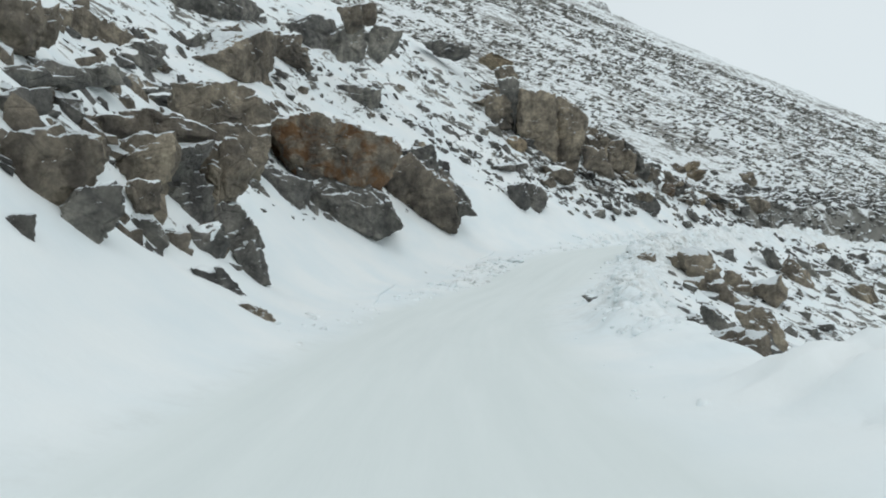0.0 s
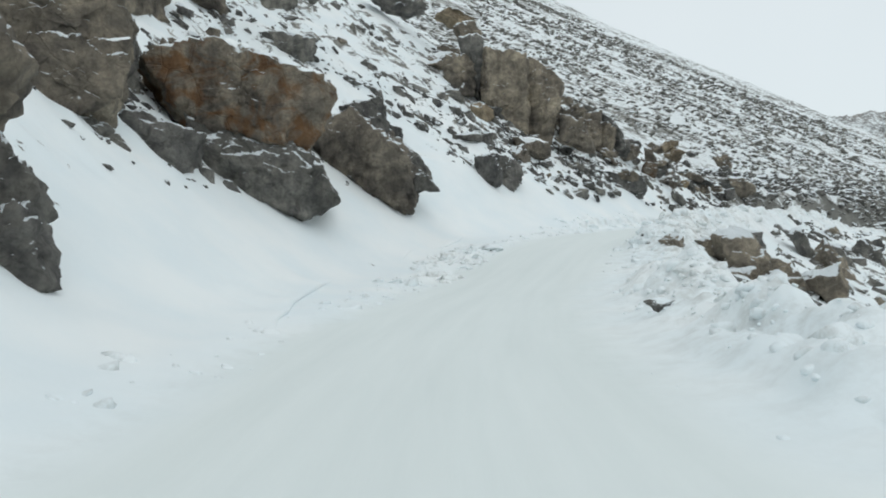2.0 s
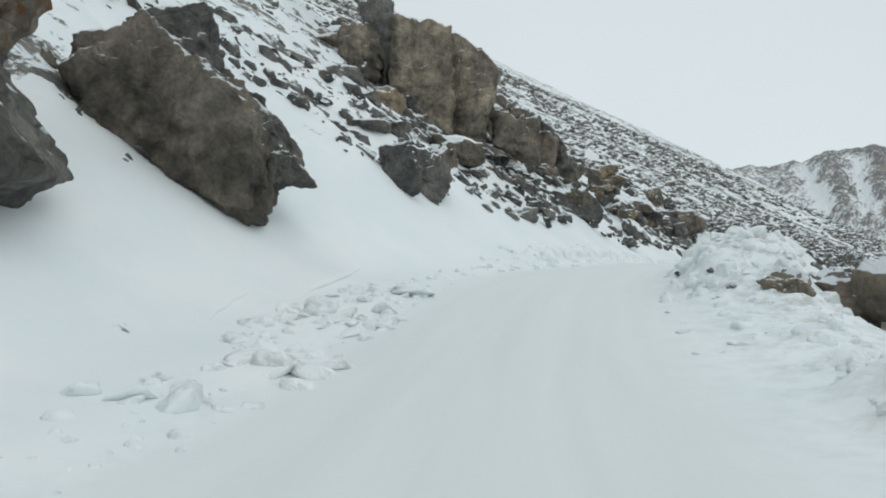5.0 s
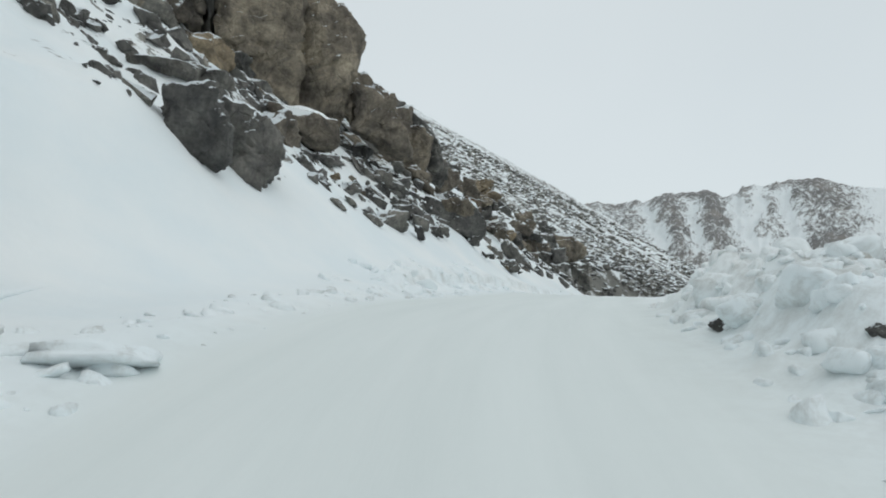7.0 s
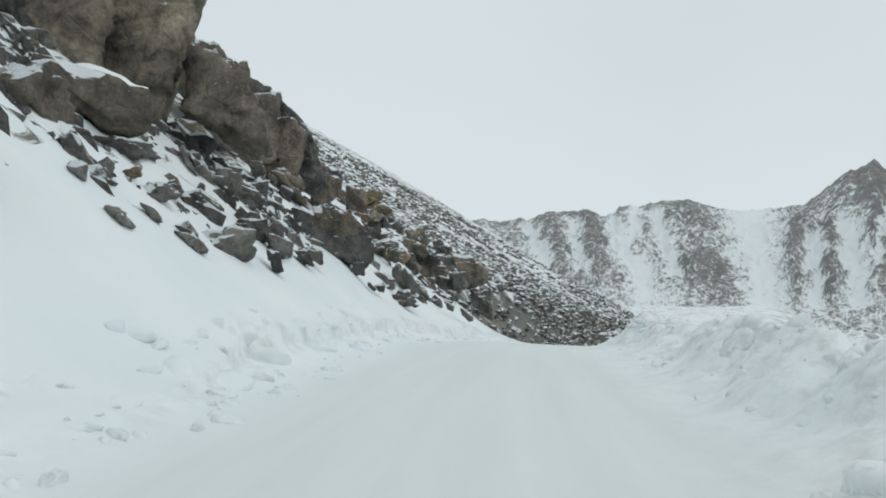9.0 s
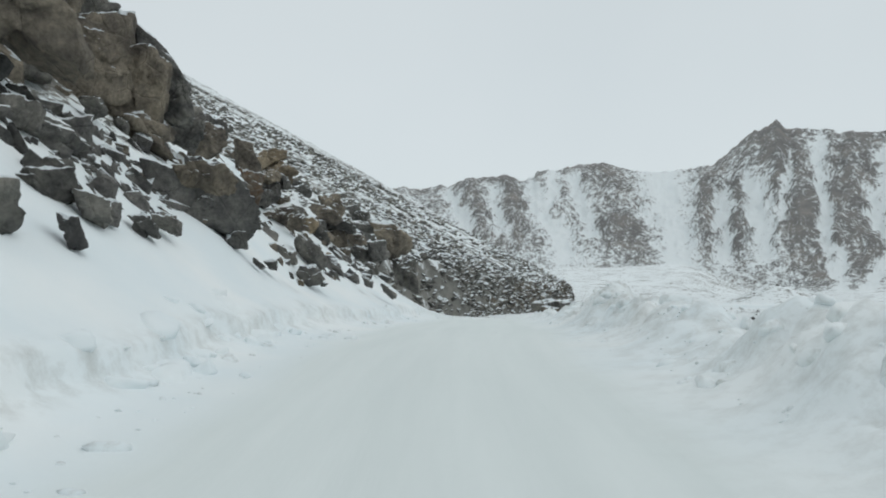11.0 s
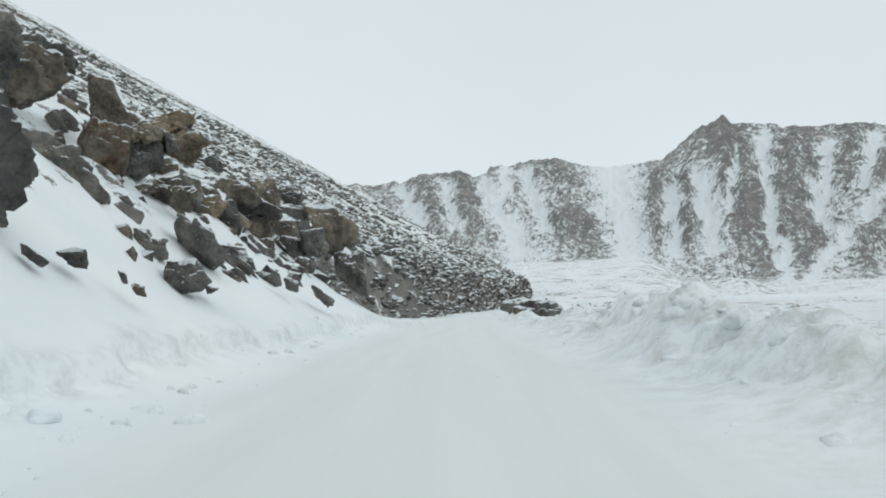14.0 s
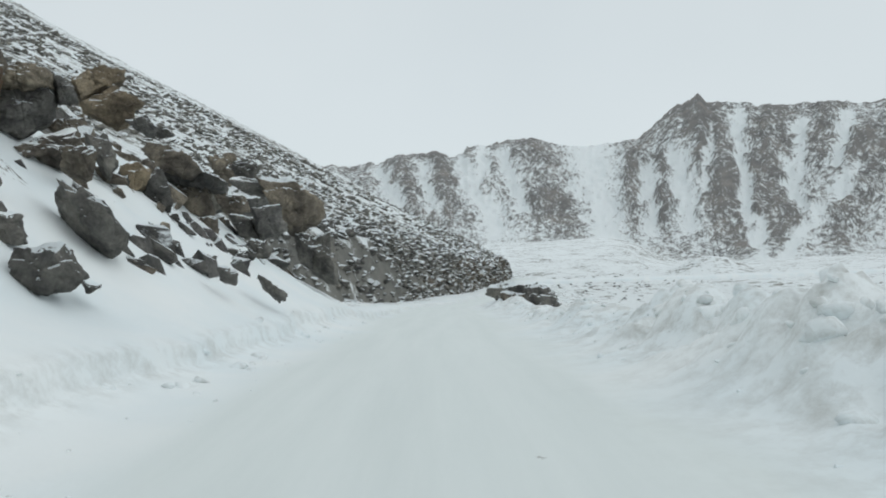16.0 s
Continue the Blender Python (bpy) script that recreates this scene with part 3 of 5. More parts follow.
tagged(new("mountainside", me), "steep scree mountainside of dark rubble dusted with snow", "mountain", kind="structure")

# valley floor, to the horizon
def valley_z(x, y):
    """The floor: low beside the near road, up to the far road, then moraine and the foot of the peaks."""
    r, az = np.hypot(x - 30, y - 60), np.degrees(np.arctan2(x - 30, y - 60)) % 360
    z = -9 + 6.6 * step(110, 275, r) * step(38, 46, az) * step(120, 100, az) + 3.0 * fbm2(x, y, 60, 4, 81) * step(60, 200, r) * (1 - 0.7 * step(230, 260, r) * step(350, 330, r))
    z = z + 66 * step(420, 2000, r) * (1 - 0.95 * step(53, 59, az) * step(130, 100, az)) + 9 * fbm2(x, y, 240, 3, 82) * step(300, 900, r) + 4.0 * fbm2(x, y, 110, 4, 83, True) * step(330, 420, r)
    return z + 0.5 * fbm2(x, y, 14, 3, 85) * step(500, 300, r) + 9 * np.exp(-(((az - 59) / 2.4) ** 2) - ((r - 350) / 28) ** 2)


rr, aa = np.meshgrid(np.r_[np.arange(20, 200, 6), np.geomspace(200, 4400, 150)], np.radians(np.r_[np.arange(0, 30, 2.0), np.arange(30, 80, 0.25), np.arange(80, 361, 2.0)]), indexing="ij")
xv, yv = 30 + rr * np.sin(aa), 60 + rr * np.cos(aa)
zv = valley_z(xv, yv)
me = grid_mesh("valley", xv, yv, zv, VALLEY)
tagged(new("valley_ground", me), "wide snow-covered valley floor with scattered rubble", "ground", kind="structure")

# far peaks round the head of the valley: ribs of rock, gullies of snow
RIDGE_AZ = [-60, 0, 8, 9.7, 11, 12, 13, 15, 24, 31.9, 36.6, 38.3, 40.9, 42.1, 43.4, 48.1, 51, 54.3, 56.1, 58.3, 59.7, 60.2, 60.8, 62.9, 65, 68.4, 71, 78, 95, 120, 170, 230, 300]
RIDGE_EL = [14, 12, 15, 17.3, 18.2, 17.8, 16.5, 14, 8, 8.1, 8.25, 8.8, 9.05, 8.5, 9.2, 9.7, 8.9, 9.0, 9.25, 11.1, 11.5, 12.0, 11.25, 11.2, 10.7, 10.6, 10.2, 10.8, 11.5, 10, 12, 13, 14]
ra, rt = np.meshgrid(np.r_[np.arange(-60, 6, 1.0), np.arange(6, 80, 0.13), np.arange(80, 301, 1.0)], np.r_[np.linspace(0, 0.98, 120), np.linspace(0.99, 1.3, 16)], indexing="ij")
DIST, NEAR = 2900.0, 1700.0
arc, dist = ra * 50.6, NEAR + rt * (DIST - NEAR)
crag = 0.20 * fbm2(arc, 0 * arc, 60, 4, 91, True) + 0.12 * fbm2(arc, 0 * arc, 18, 2, 92, True) - 0.1
peak_h = DIST * np.tan(np.radians(np.interp(ra, RIDGE_AZ, RIDGE_EL) + crag))
xm, ym = 22 + dist * np.sin(np.radians(ra)), 68 + dist * np.cos(np.radians(ra))
prof = np.where(rt < 1, 0.16 * rt + 0.84 * np.clip((rt - 0.18) / 0.82, 0, 1) ** 1.35, 1 - 1.2 * (rt - 1))
warp = 70 * fbm2(arc, dist, 260, 3, 96)
ribs = fbm2(arc + warp, dist * 0.34, 170, 4, 93, True)
fine = fbm2(arc + 0.6 * warp, dist * 0.5, 42, 3, 94, True)
gate = np.clip(np.minimum((rt - 0.12) * 3.0, (1.0 - rt) * 6 + 0.05), 0, 1)
foot_h = 44 - 46 * step(53, 59, ra) * step(130, 100, ra)
el = np.degrees(np.arctan2(foot_h + (peak_h - foot_h) * prof, dist))


def spines(rows):
    """How near each place of the face lies to ribs or gullies given by azimuth and elevation of both ends, and width."""
    out = 0 * ra
    a = ra + 0.75 * fbm2(arc, dist, 55, 3, 100) + 0.35 * fbm2(arc, dist * 0.6, 17, 2, 101)
    e = el + 0.5 * fbm2(arc, dist, 70, 2, 102)
    for a0, e0, a1, e1, w in rows:
        t = np.clip(((a - a0) * (a1 - a0) + (e - e0) * (e1 - e0)) / ((a1 - a0) ** 2 + (e1 - e0) ** 2), 0, 1)
        out = np.maximum(out, np.exp(-((a - a0 - t * (a1 - a0)) ** 2 + (e - e0 - t * (e1 - e0)) ** 2) / w**2))
    return out


# bare ribs and talus tongues; snow-filled gullies and fields
BARE = spines([(38.2, 7.8, 39.2, 4.8, 0.95), (40.9, 8.7, 41.8, 4.0, 1.15), (47.7, 9.4, 49.0, 7.5, 1.0), (48.5, 4.8, 51.6, 2.7, 1.3),
               (55.6, 7.0, 54.9, 2.7, 0.85), (57.6, 7.4, 57.7, 3.0, 0.45), (59.7, 11.6, 62.2, 3.3, 1.7), (65.3, 10.4, 64.3, 3.0, 1.4),
               (68.2, 10.2, 66.8, 6.8, 1.3), (70.9, 7.6, 68.9, 0.8, 1.1), (62.9, 2.4, 62.6, 0.3, 0.75), (66.0, 2.4, 64.6, 0.4, 0.55), (67.5, 3.0, 66.2, 0.8, 0.55)])
SNOWY = spines([(43.0, 7.6, 45.5, 3.0, 0.8), (52.4, 8.0, 53.4, 3.0, 1.5), (56.5, 6.6, 56.5, 2.4, 0.5), (58.8, 7.2, 59.4, 2.5, 0.75),
                (62.8, 10.2, 63.2, 3.5, 0.5), (63.2, 3.5, 64.0, 0.5, 0.4), (70.3, 5.4, 65.7, 0.5, 0.45), (66.9, 9.0, 66.0, 5.0, 0.45), (66.0, 5.0, 66.9, 3.0, 0.35),
                (44.6, 9.0, 44.2, 6.0, 0.5), (39.9, 7.6, 40.6, 4.5, 0.45), (36.9, 7.4, 38.0, 5.0, 0.5), (46.3, 8.6, 47.4, 4.0, 0.5), (61.0, 8.0, 60.4, 4.0, 0.35), (69.6, 9.6, 69.0, 6.0, 0.4)])
zm = foot_h + (peak_h - foot_h) * prof + gate * (38 * ribs + 12 * fine + 22 * (BARE - SNOWY))
zm[:, 0] = -30
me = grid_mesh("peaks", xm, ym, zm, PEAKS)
rib = me.attributes.new("rib", "FLOAT", "POINT")
streak = 0.9 * fbm2(arc + 1.5 * warp, dist * 0.2, 22, 3, 97)
known = step(30, 36, ra) * step(80, 73, ra)
bare = 0.35 * ribs + streak + 0.4 * fine + known * (1.1 * BARE - 3.0 * SNOWY - 0.2) + 0.45 * step(0.9, 1.0, rt) - 0.55 * step(0.5, 0.15, rt) - 1.6 * step(0.16, 0.05, rt)
bare = bare - np.percentile(bare[(rt > 0.3) & (rt < 1) & (ra > 34) & (ra < 72)], 76)
rib.data.foreach_set("value", bare.astype(np.float32).ravel())
fall = me.attributes.new("fall", "FLOAT_VECTOR", "POINT")
fall.data.foreach_set("vector", np.stack([arc + 1.2 * warp, dist * 0.62, 0 * arc], -1).astype(np.float32).ravel())
tagged(new("backdrop_mountains", me), "snow-streaked rocky mountain ridge under a grey sky", "mountain", kind="structure")

# the road again, on a low embankment across the valley
fa, fu = np.meshgrid(np.radians(np.arange(44, 84, 0.5)), np.array([-5.0, -3.2, -2.6, 2.6, 3.4, 9.0]), indexing="ij")
fr = 265 + 60 * step(44, 84, np.degrees(fa)) + fu
fz = np.interp(fu, [-5, -3.2, -2.6, 2.6, 3.4, 9], [-5, -1.6, -1.1, -0.9, -0.6, -6]) + 0.25 * fbm2(fa * 300, fu, 6, 3, 84)
me = grid_mesh("far_road", 22 + fr * np.sin(fa), 68 + fr * np.cos(fa), fz, SNOW_PLAIN)
tagged(new("far_road", me), "snowed-over road embankment across the valley", "road", kind="structure")

# ---------------------------------------------------------------- rocks
crag = outcrop(-12.17, 22.55, "weathered granite ledge of brown blocks above the snow bank")
block((-12.17, 22.55, 8.14), 82, 1.93, [(-0.96, -0.28), (-0.38, -0.90), (0.37, -0.61), (0.96, 0.10), (1.06, 1.13), (-0.90, 0.54)], "brown", seed=11, name="ledge", parent=crag, level=5)
block((-18.15, 39.23, 12.60), 77, 3.76, [(-3.55, -0.86), (0.64, -0.83), (3.50, -0.51), (4.03, 0.25), (2.53, 0.95), (-0.19, 1.21), (-2.42, 0.67)], "brown", seed=12, name="rock_block", parent=crag, level=5)
block((-15.92, 41.15, 11.98), 72, 2.41, [(-1.67, -0.21), (-1.04, -0.57), (0.06, -0.86), (0.90, -0.43), (1.24, 0.33), (1.59, 1.10), (-0.14, 0.85)], "grey", seed=13, name="rock_block", parent=crag, level=5)
crag = outcrop(-7.1, 20.8, "fractured brown and grey granite outcrop at the foot of the slope")
block((-8.77, 23.47, 5.45), 22, 1.63, [(-1.63, 0.08), (-1.13, -0.41), (0.04, -0.41), (1.28, -0.38), (1.63, -0.17), (0.18, 0.41)], "brown", seed=14, name="ledge", parent=crag, level=5)
block((-8.34, 21.37, 4.02), 23, 1.32, [(-0.82, -0.02), (-0.39, -0.77), (0.49, -0.53), (0.82, 0.08), (0.70, 0.77), (-0.32, 0.63)], "brown", seed=15, name="rock_block", parent=crag, level=5)
block((-7.65, 23.19, 4.25), 20, 1.03, [(-0.64, -0.59), (-0.01, -0.49), (0.40, 0.11), (0.64, 0.59), (-0.63, 0.27)], "grey", seed=16, name="rock_block", parent=crag, level=5)
block((-7.07, 24.68, 3.83), 17, 1.76, [(-0.86, -0.03), (-0.55, -1.10), (0.26, -0.69), (0.86, 0.26), (0.34, 1.10), (-0.46, 1.09)], "brown", seed=17, name="shoulder_block", parent=crag, level=5)
block((-8.07, 23.31, 2.96), 21, 1.58, [(-0.99, 0.74), (-0.73, -0.11), (-0.01, -0.92), (0.65, -0.82), (0.99, 0.16), (0.69, 0.92)], "dark", seed=18, name="core_block", parent=crag, level=6)
block((-6.68, 24.58, 2.05), 16, 1.40, [(-0.71, 0.86), (-0.34, -0.48), (0.40, -0.87), (0.71, -0.09), (0.14, 0.87)], "dark", seed=22, name="leaning_slab", parent=crag, level=5)
block((-6.07, 24.19, 1.00), 15, 1.23, [(-0.51, 0.52), (-0.27, -0.35), (0.20, -0.77), (0.51, -0.51), (0.07, 0.77)], "dark", seed=23, name="leaning_slab", parent=crag, level=5)
block((-7.83, 20.07, 2.95), 24, 0.65, [(-0.37, 0.35), (-0.22, -0.41), (0.37, -0.27), (0.37, 0.41)], "brown", seed=24, name="foot_block", parent=crag, level=5)
block((-6.72, 21.91, 1.60), 19, 0.97, [(-0.46, -0.18), (-0.00, -0.61), (0.46, 0.10), (0.33, 0.61), (-0.40, 0.51)], "dark", seed=25, name="foot_block", parent=crag, level=5)
block((-8.74, 18.74, 3.97), 28, 0.69, [(-0.43, -0.33), (0.06, -0.35), (0.43, -0.13), (0.36, 0.35), (-0.33, 0.34)], "brown", seed=26, name="rock_block", parent=crag, level=5)
crag = outcrop(-9.2, 34.0, "olive-brown granite crag with snow on its shoulder")
block((-9.96, 34.65, 7.87), 22, 3.13, [(-1.96, 0.83), (-1.72, -0.35), (-0.67, -0.88), (0.88, -1.25), (1.96, -0.82), (1.88, 0.40), (0.93, 1.25)], "brown", seed=19, name="cliff_face", parent=crag, level=6)
block((-9.23, 34.43, 5.80), 21, 2.19, [(-1.37, 1.24), (-1.27, -0.49), (-0.32, -1.28), (1.08, -0.50), (1.37, 1.28)], "brown", seed=20, name="rock_block", parent=crag, level=6)
block((-8.85, 34.96, 4.34), 20, 1.71, [(-1.07, 0.41), (-0.57, 0.06), (0.53, -0.64), (1.07, -0.62), (0.54, 0.02), (-0.26, 0.64)], "dark", seed=21, name="base_block", parent=crag, level=5)
crag = outcrop(-5.0, 41.5, "overhanging rust-stained granite crag rising from the snow")
block((-5.75, 41.40, 6.78), 9, 5.30, [(-3.31, 1.25), (-1.75, -1.04), (0.78, -1.95), (2.00, -1.94), (2.67, -1.30), (3.31, -0.30), (3.16, 0.32), (2.42, 0.86), (1.09, 1.33), (-0.53, 1.89), (-1.88, 1.95)], "rust", seed=30, name="overhang", parent=crag, level=6)
block((-5.06, 41.47, 4.03), 9, 4.14, [(-2.59, -0.17), (0.22, -1.62), (1.28, -1.96), (2.59, -1.22), (1.44, 1.10), (-2.54, 1.96)], "dark", seed=31, name="base_block", parent=crag, level=6)
block((-7.99, 37.63, 4.37), 16, 2.21, [(-1.38, 0.64), (-1.14, -0.36), (0.30, -1.06), (0.93, -0.87), (1.38, 0.59), (-0.68, 1.06)], "dark", seed=32, name="base_block", parent=crag, level=5)
block((-1.57, 49.83, 5.23), 1, 3.76, [(-2.35, 0.93), (-1.18, -0.89), (1.28, -2.17), (2.15, -2.19), (2.35, -0.33), (1.66, 0.77), (0.01, 2.19), (-2.14, 1.95)], "brown", seed=33, name="leaning_slab", parent=crag, level=6)
block((-0.26, 50.27, 4.25), 11, 3.2, [(-1.50, -0.90), (-0.59, -1.28), (0.58, -1.71), (1.10, -1.61), (0.86, 1.20), (-1.3, 1.51)], "brown", seed=36, name="leaning_slab", parent=crag, level=6)
block((1.40, 50.97, 4.40), 5, 1.9, [(-0.86, 0.63), (-0.75, -0.73), (0.76, -0.60), (0.58, -0.24), (-0.11, 0.37)], "dark", seed=37, name="rock_block", parent=crag, level=5)
block((-1.40, 49.81, 7.17), 1, 1.66, [(-1.04, 0.71), (-0.23, -0.20), (0.83, -0.95), (1.04, -0.13), (0.73, 0.95)], "dark", seed=34, name="rock_block", parent=crag, level=5)
block((0.96, 51.18, 5.24), -1, 1.54, [(-0.92, 0.96), (-0.38, -0.94), (0.91, -0.96), (0.92, -0.59), (0.19, 0.49)], "dark", seed=35, name="rock_block", parent=crag, level=5)
crag = outcrop(9.24, 74.28, "tall brown granite cliff jutting out of the spur")
block((9.24, 74.28, 13.09), -9, 4.68, [(-2.34, 3.53), (-1.84, -0.13), (1.77, -4.40), (1.94, 0.25), (1.95, 2.94), (-0.53, 3.56)], "brown", seed=40, name="cliff_face", parent=crag, level=6, grow=1.02)
block((12.00, 75.00, 12.20), -13, 5.21, [(-2.52, 4.73), (-1.14, -3.99), (0.06, -4.34), (0.93, -3.48), (1.73, -0.53), (1.97, 0.52), (2.15, 1.84), (0.08, 3.95)], "brown", seed=41, name="buttress", parent=crag, level=6, grow=1.02)
block((5.77, 74.71, 15.07), -5, 2.51, [(-1.27, 1.08), (-1.26, -0.58), (0.03, -1.52), (1.01, -1.15), (1.33, 0.86), (0.02, 1.47)], "brown", seed=42, name="ledge", parent=crag, level=5)
block((6.74, 74.62, 15.88), -6, 2.82, [(-1.13, 1.99), (-0.63, -0.32), (0.36, -2.62), (1.01, 0.57), (0.67, 1.90)], "dark", seed=43, name="pillar", parent=crag, level=5)
block((16.33, 81.06, 12.63), -15, 2.59, [(-1.38, 1.31), (-0.94, -0.55), (0.11, -1.60), (0.94, -1.52), (1.24, -0.02), (0.74, 0.96), (-0.57, 1.55)], "brown", seed=44, name="rock_block", parent=crag, level=5)
block((9.18, 66.84, 7.18), 43, 1.64, [(-0.92, 0.07), (-0.65, -0.17), (0.13, -0.63), (1.09, -0.32), (0.38, 0.85)], "brown", seed=45, name="foot_block", parent=crag, level=4)
block((11.97, 74.21, 8.88), -10, 1.74, [(-1.10, 0.49), (-0.58, -0.57), (0.19, -0.86), (0.70, -0.65), (0.88, 0.39), (0.43, 1.03)], "brown", seed=46, name="foot_block", parent=crag, level=4)
block((10.58, 69.65, 8.13), -12, 1.69, [(-1.42, 0.83), (-0.99, -0.03), (-0.27, -0.60), (0.59, -0.80), (1.34, -0.56), (1.16, 0.36), (-0.13, 0.69)], "brown", seed=47, name="foot_block", parent=crag, level=4)
block((14.96, 73.29, 9.70), -17, 2.59, [(-1.40, 1.47), (-1.24, -0.35), (1.33, -1.56), (1.17, -0.59), (0.43, 0.87), (-0.28, 1.26)], "brown", seed=48, name="shoulder_block", parent=crag, level=5)
block((15.51, 79.47, 11.71), -11, 2.29, [(-1.53, 1.05), (-0.70, -0.18), (0.38, -1.44), (1.41, -1.18), (1.18, -0.30), (0.29, 1.08), (-0.35, 1.35)], "brown", seed=49, name="rock_block", parent=crag, level=5)
block((18.04, 83.72, 13.43), -14, 2.18, [(-1.65, 1.09), (-0.40, -0.67), (0.14, -1.16), (1.64, -0.60), (1.07, 0.20)], "dark", seed=50, name="crest_block", parent=crag, level=5)
crag = outcrop(18.68, 83.25, "broken brown granite crag on the crest of the spur")
block((18.68, 83.25, 11.30), -9, 2.09, [(-1.46, -1.48), (0.89, -1.31), (1.24, -0.81), (0.89, 1.83), (-1.45, 1.42)], "brown", seed=51, name="cliff_face", parent=crag, level=5)
block((20.23, 83.01, 10.79), -12, 1.33, [(-0.66, 1.16), (-0.64, 0.24), (-0.21, -1.17), (0.34, -1.30), (0.62, -0.88), (0.73, 0.58), (-0.27, 1.30)], "brown", seed=52, name="rock_block", parent=crag, level=5)
block((21.59, 83.81, 10.60), -15, 1.05, [(-0.57, 1.05), (-0.47, -0.82), (0.12, -0.97), (0.54, -0.71), (0.45, 0.05), (0.06, 1.00)], "grey", seed=53, name="pillar", parent=crag, level=5)
block((20.87, 83.70, 12.20), -13, 1.33, [(-0.91, 1.03), (-0.68, 0.05), (0.23, -0.62), (0.92, -0.92), (0.65, -0.44), (-0.10, 0.46)], "dark", seed=54, name="crest_block", parent=crag, level=4)
block((19.76, 83.64, 9.60), -11, 1.90, [(-1.92, 0.45), (1.02, -0.78), (1.48, -0.78), (1.32, -0.28), (0.86, 0.23), (-0.25, 0.88)], "brown", seed=55, name="ledge", parent=crag, level=4)
block((22.68, 85.69, 10.04), -16, 1.13, [(-0.58, -0.60), (-0.17, -0.82), (0.34, -0.67), (0.63, 0.21), (0.35, 0.71), (-0.15, 0.82), (-0.57, 0.30)], "grey", seed=56, name="rock_block", parent=crag, level=5)
block((26.23, 88.15, 9.29), -14, 1.62, [(-0.61, 1.01), (-0.39, -0.48), (0.20, -1.01), (0.61, -0.57), (0.04, 0.82)], "brown", seed=57, name="shoulder_block", parent=crag, level=5)
block((26.07, 87.86, 7.85), -14, 1.54, [(-0.65, 0.38), (-0.58, -0.33), (0.08, -0.96), (0.25, -0.64), (0.54, 0.06), (0.65, 0.71), (-0.33, 0.96)], "rust", seed=58, name="overhang", parent=crag, level=5)
block((23.94, 87.13, 9.70), -9, 1.33, [(-0.78, 0.83), (-0.63, -0.83), (0.36, -0.42), (0.78, 0.01), (0.48, 0.65)], "brown", seed=62, name="cliff_face", parent=crag, level=5)
block((24.48, 88.16, 10.72), -10, 1.03, [(-0.65, 0.47), (-0.64, 0.04), (0.61, -0.47), (0.65, 0.02), (0.30, 0.34)], "dark", seed=63, name="crest_block", parent=crag, level=5)
block((27.39, 88.82, 8.74), -12, 1.07, [(-0.63, -0.30), (0.04, -0.29), (0.58, -0.15), (0.63, 0.16), (0.05, 0.30), (-0.62, -0.01)], "brown", seed=65, name="overhang", parent=crag, level=5)
block((27.46, 89.13, 8.01), -12, 1.11, [(-0.66, -0.50), (0.02, -0.65), (0.66, -0.17), (0.57, 0.65), (-0.64, 0.52)], "dark", seed=59, name="base_block", parent=crag, level=5)
block((28.50, 89.43, 7.69), -15, 0.58, [(-0.34, 0.09), (-0.16, -0.17), (0.34, -0.24), (0.29, 0.24)], "brown", seed=61, name="rock_block", parent=crag, level=5)
crag = outcrop(32.62, 92.90, "jumbled brown granite crag at the end of the spur")
block((31.97, 92.23, 6.29), -20, 1.38, [(-0.43, -0.48), (0.02, -0.81), (0.38, -0.60), (0.43, 0.23), (0.06, 0.81), (-0.42, 0.28)], "dark", seed=69, name="rock_block", parent=crag, level=5)
block((33.02, 93.43, 7.70), -21, 1.40, [(-0.82, 0.17), (-0.37, -0.32), (0.46, -0.52), (0.82, -0.30), (0.47, 0.13), (-0.11, 0.50), (-0.64, 0.52)], "brown", seed=66, name="rock_block", parent=crag, level=5)
block((34.06, 94.20, 7.20), -23, 1.77, [(-1.04, 0.32), (-0.81, -0.11), (0.96, -0.42), (1.04, -0.13), (0.07, 0.42)], "dark", seed=67, name="ledge", parent=crag, level=5)
block((34.10, 94.57, 6.54), -23, 1.27, [(-0.74, 0.65), (-0.73, -0.08), (-0.12, -0.55), (0.74, -0.65), (0.66, 0.32)], "brown", seed=68, name="shoulder_block", parent=crag, level=5)
block((34.28, 94.45, 5.09), -23, 1.14, [(-0.65, 0.64), (-0.10, -0.16), (0.36, -0.67), (0.65, 0.16), (0.58, 0.67)], "brown", seed=70, name="rock_block", parent=crag, level=5)
block((38.69, 99.46, 8.36), -27, 0.88, [(-0.52, 0.28), (-0.18, -0.34), (0.47, -0.29), (0.52, 0.34)], "dark", seed=73, name="rock_block", parent=crag, level=5)
block((40.29, 98.44, 6.81), -30, 2.09, [(-1.23, 1.15), (-0.61, -0.10), (0.37, -1.15), (1.12, -0.50), (1.23, 0.29), (0.23, 1.05)], "brown", seed=72, name="cliff_face", parent=crag, level=5)
block((39.61, 99.29, 7.76), -28, 1.80, [(-1.39, 0.18), (-0.91, -0.24), (0.55, -0.42), (1.39, -0.01), (-0.25, 0.42)], "grey", seed=74, name="ledge", parent=crag, level=5)
block((38.22, 96.39, 5.87), -28, 1.09, [(-0.59, 0.47), (-0.29, -0.64), (0.59, -0.35), (0.37, 0.64)], "grey", seed=71, name="rock_block", parent=crag, level=5)
block((37.52, 97.29, 5.73), -26, 1.00, [(-0.59, 0.51), (-0.16, -0.34), (0.59, -0.51), (0.23, 0.35)], "dark", seed=77, name="rock_block", parent=crag, level=5)
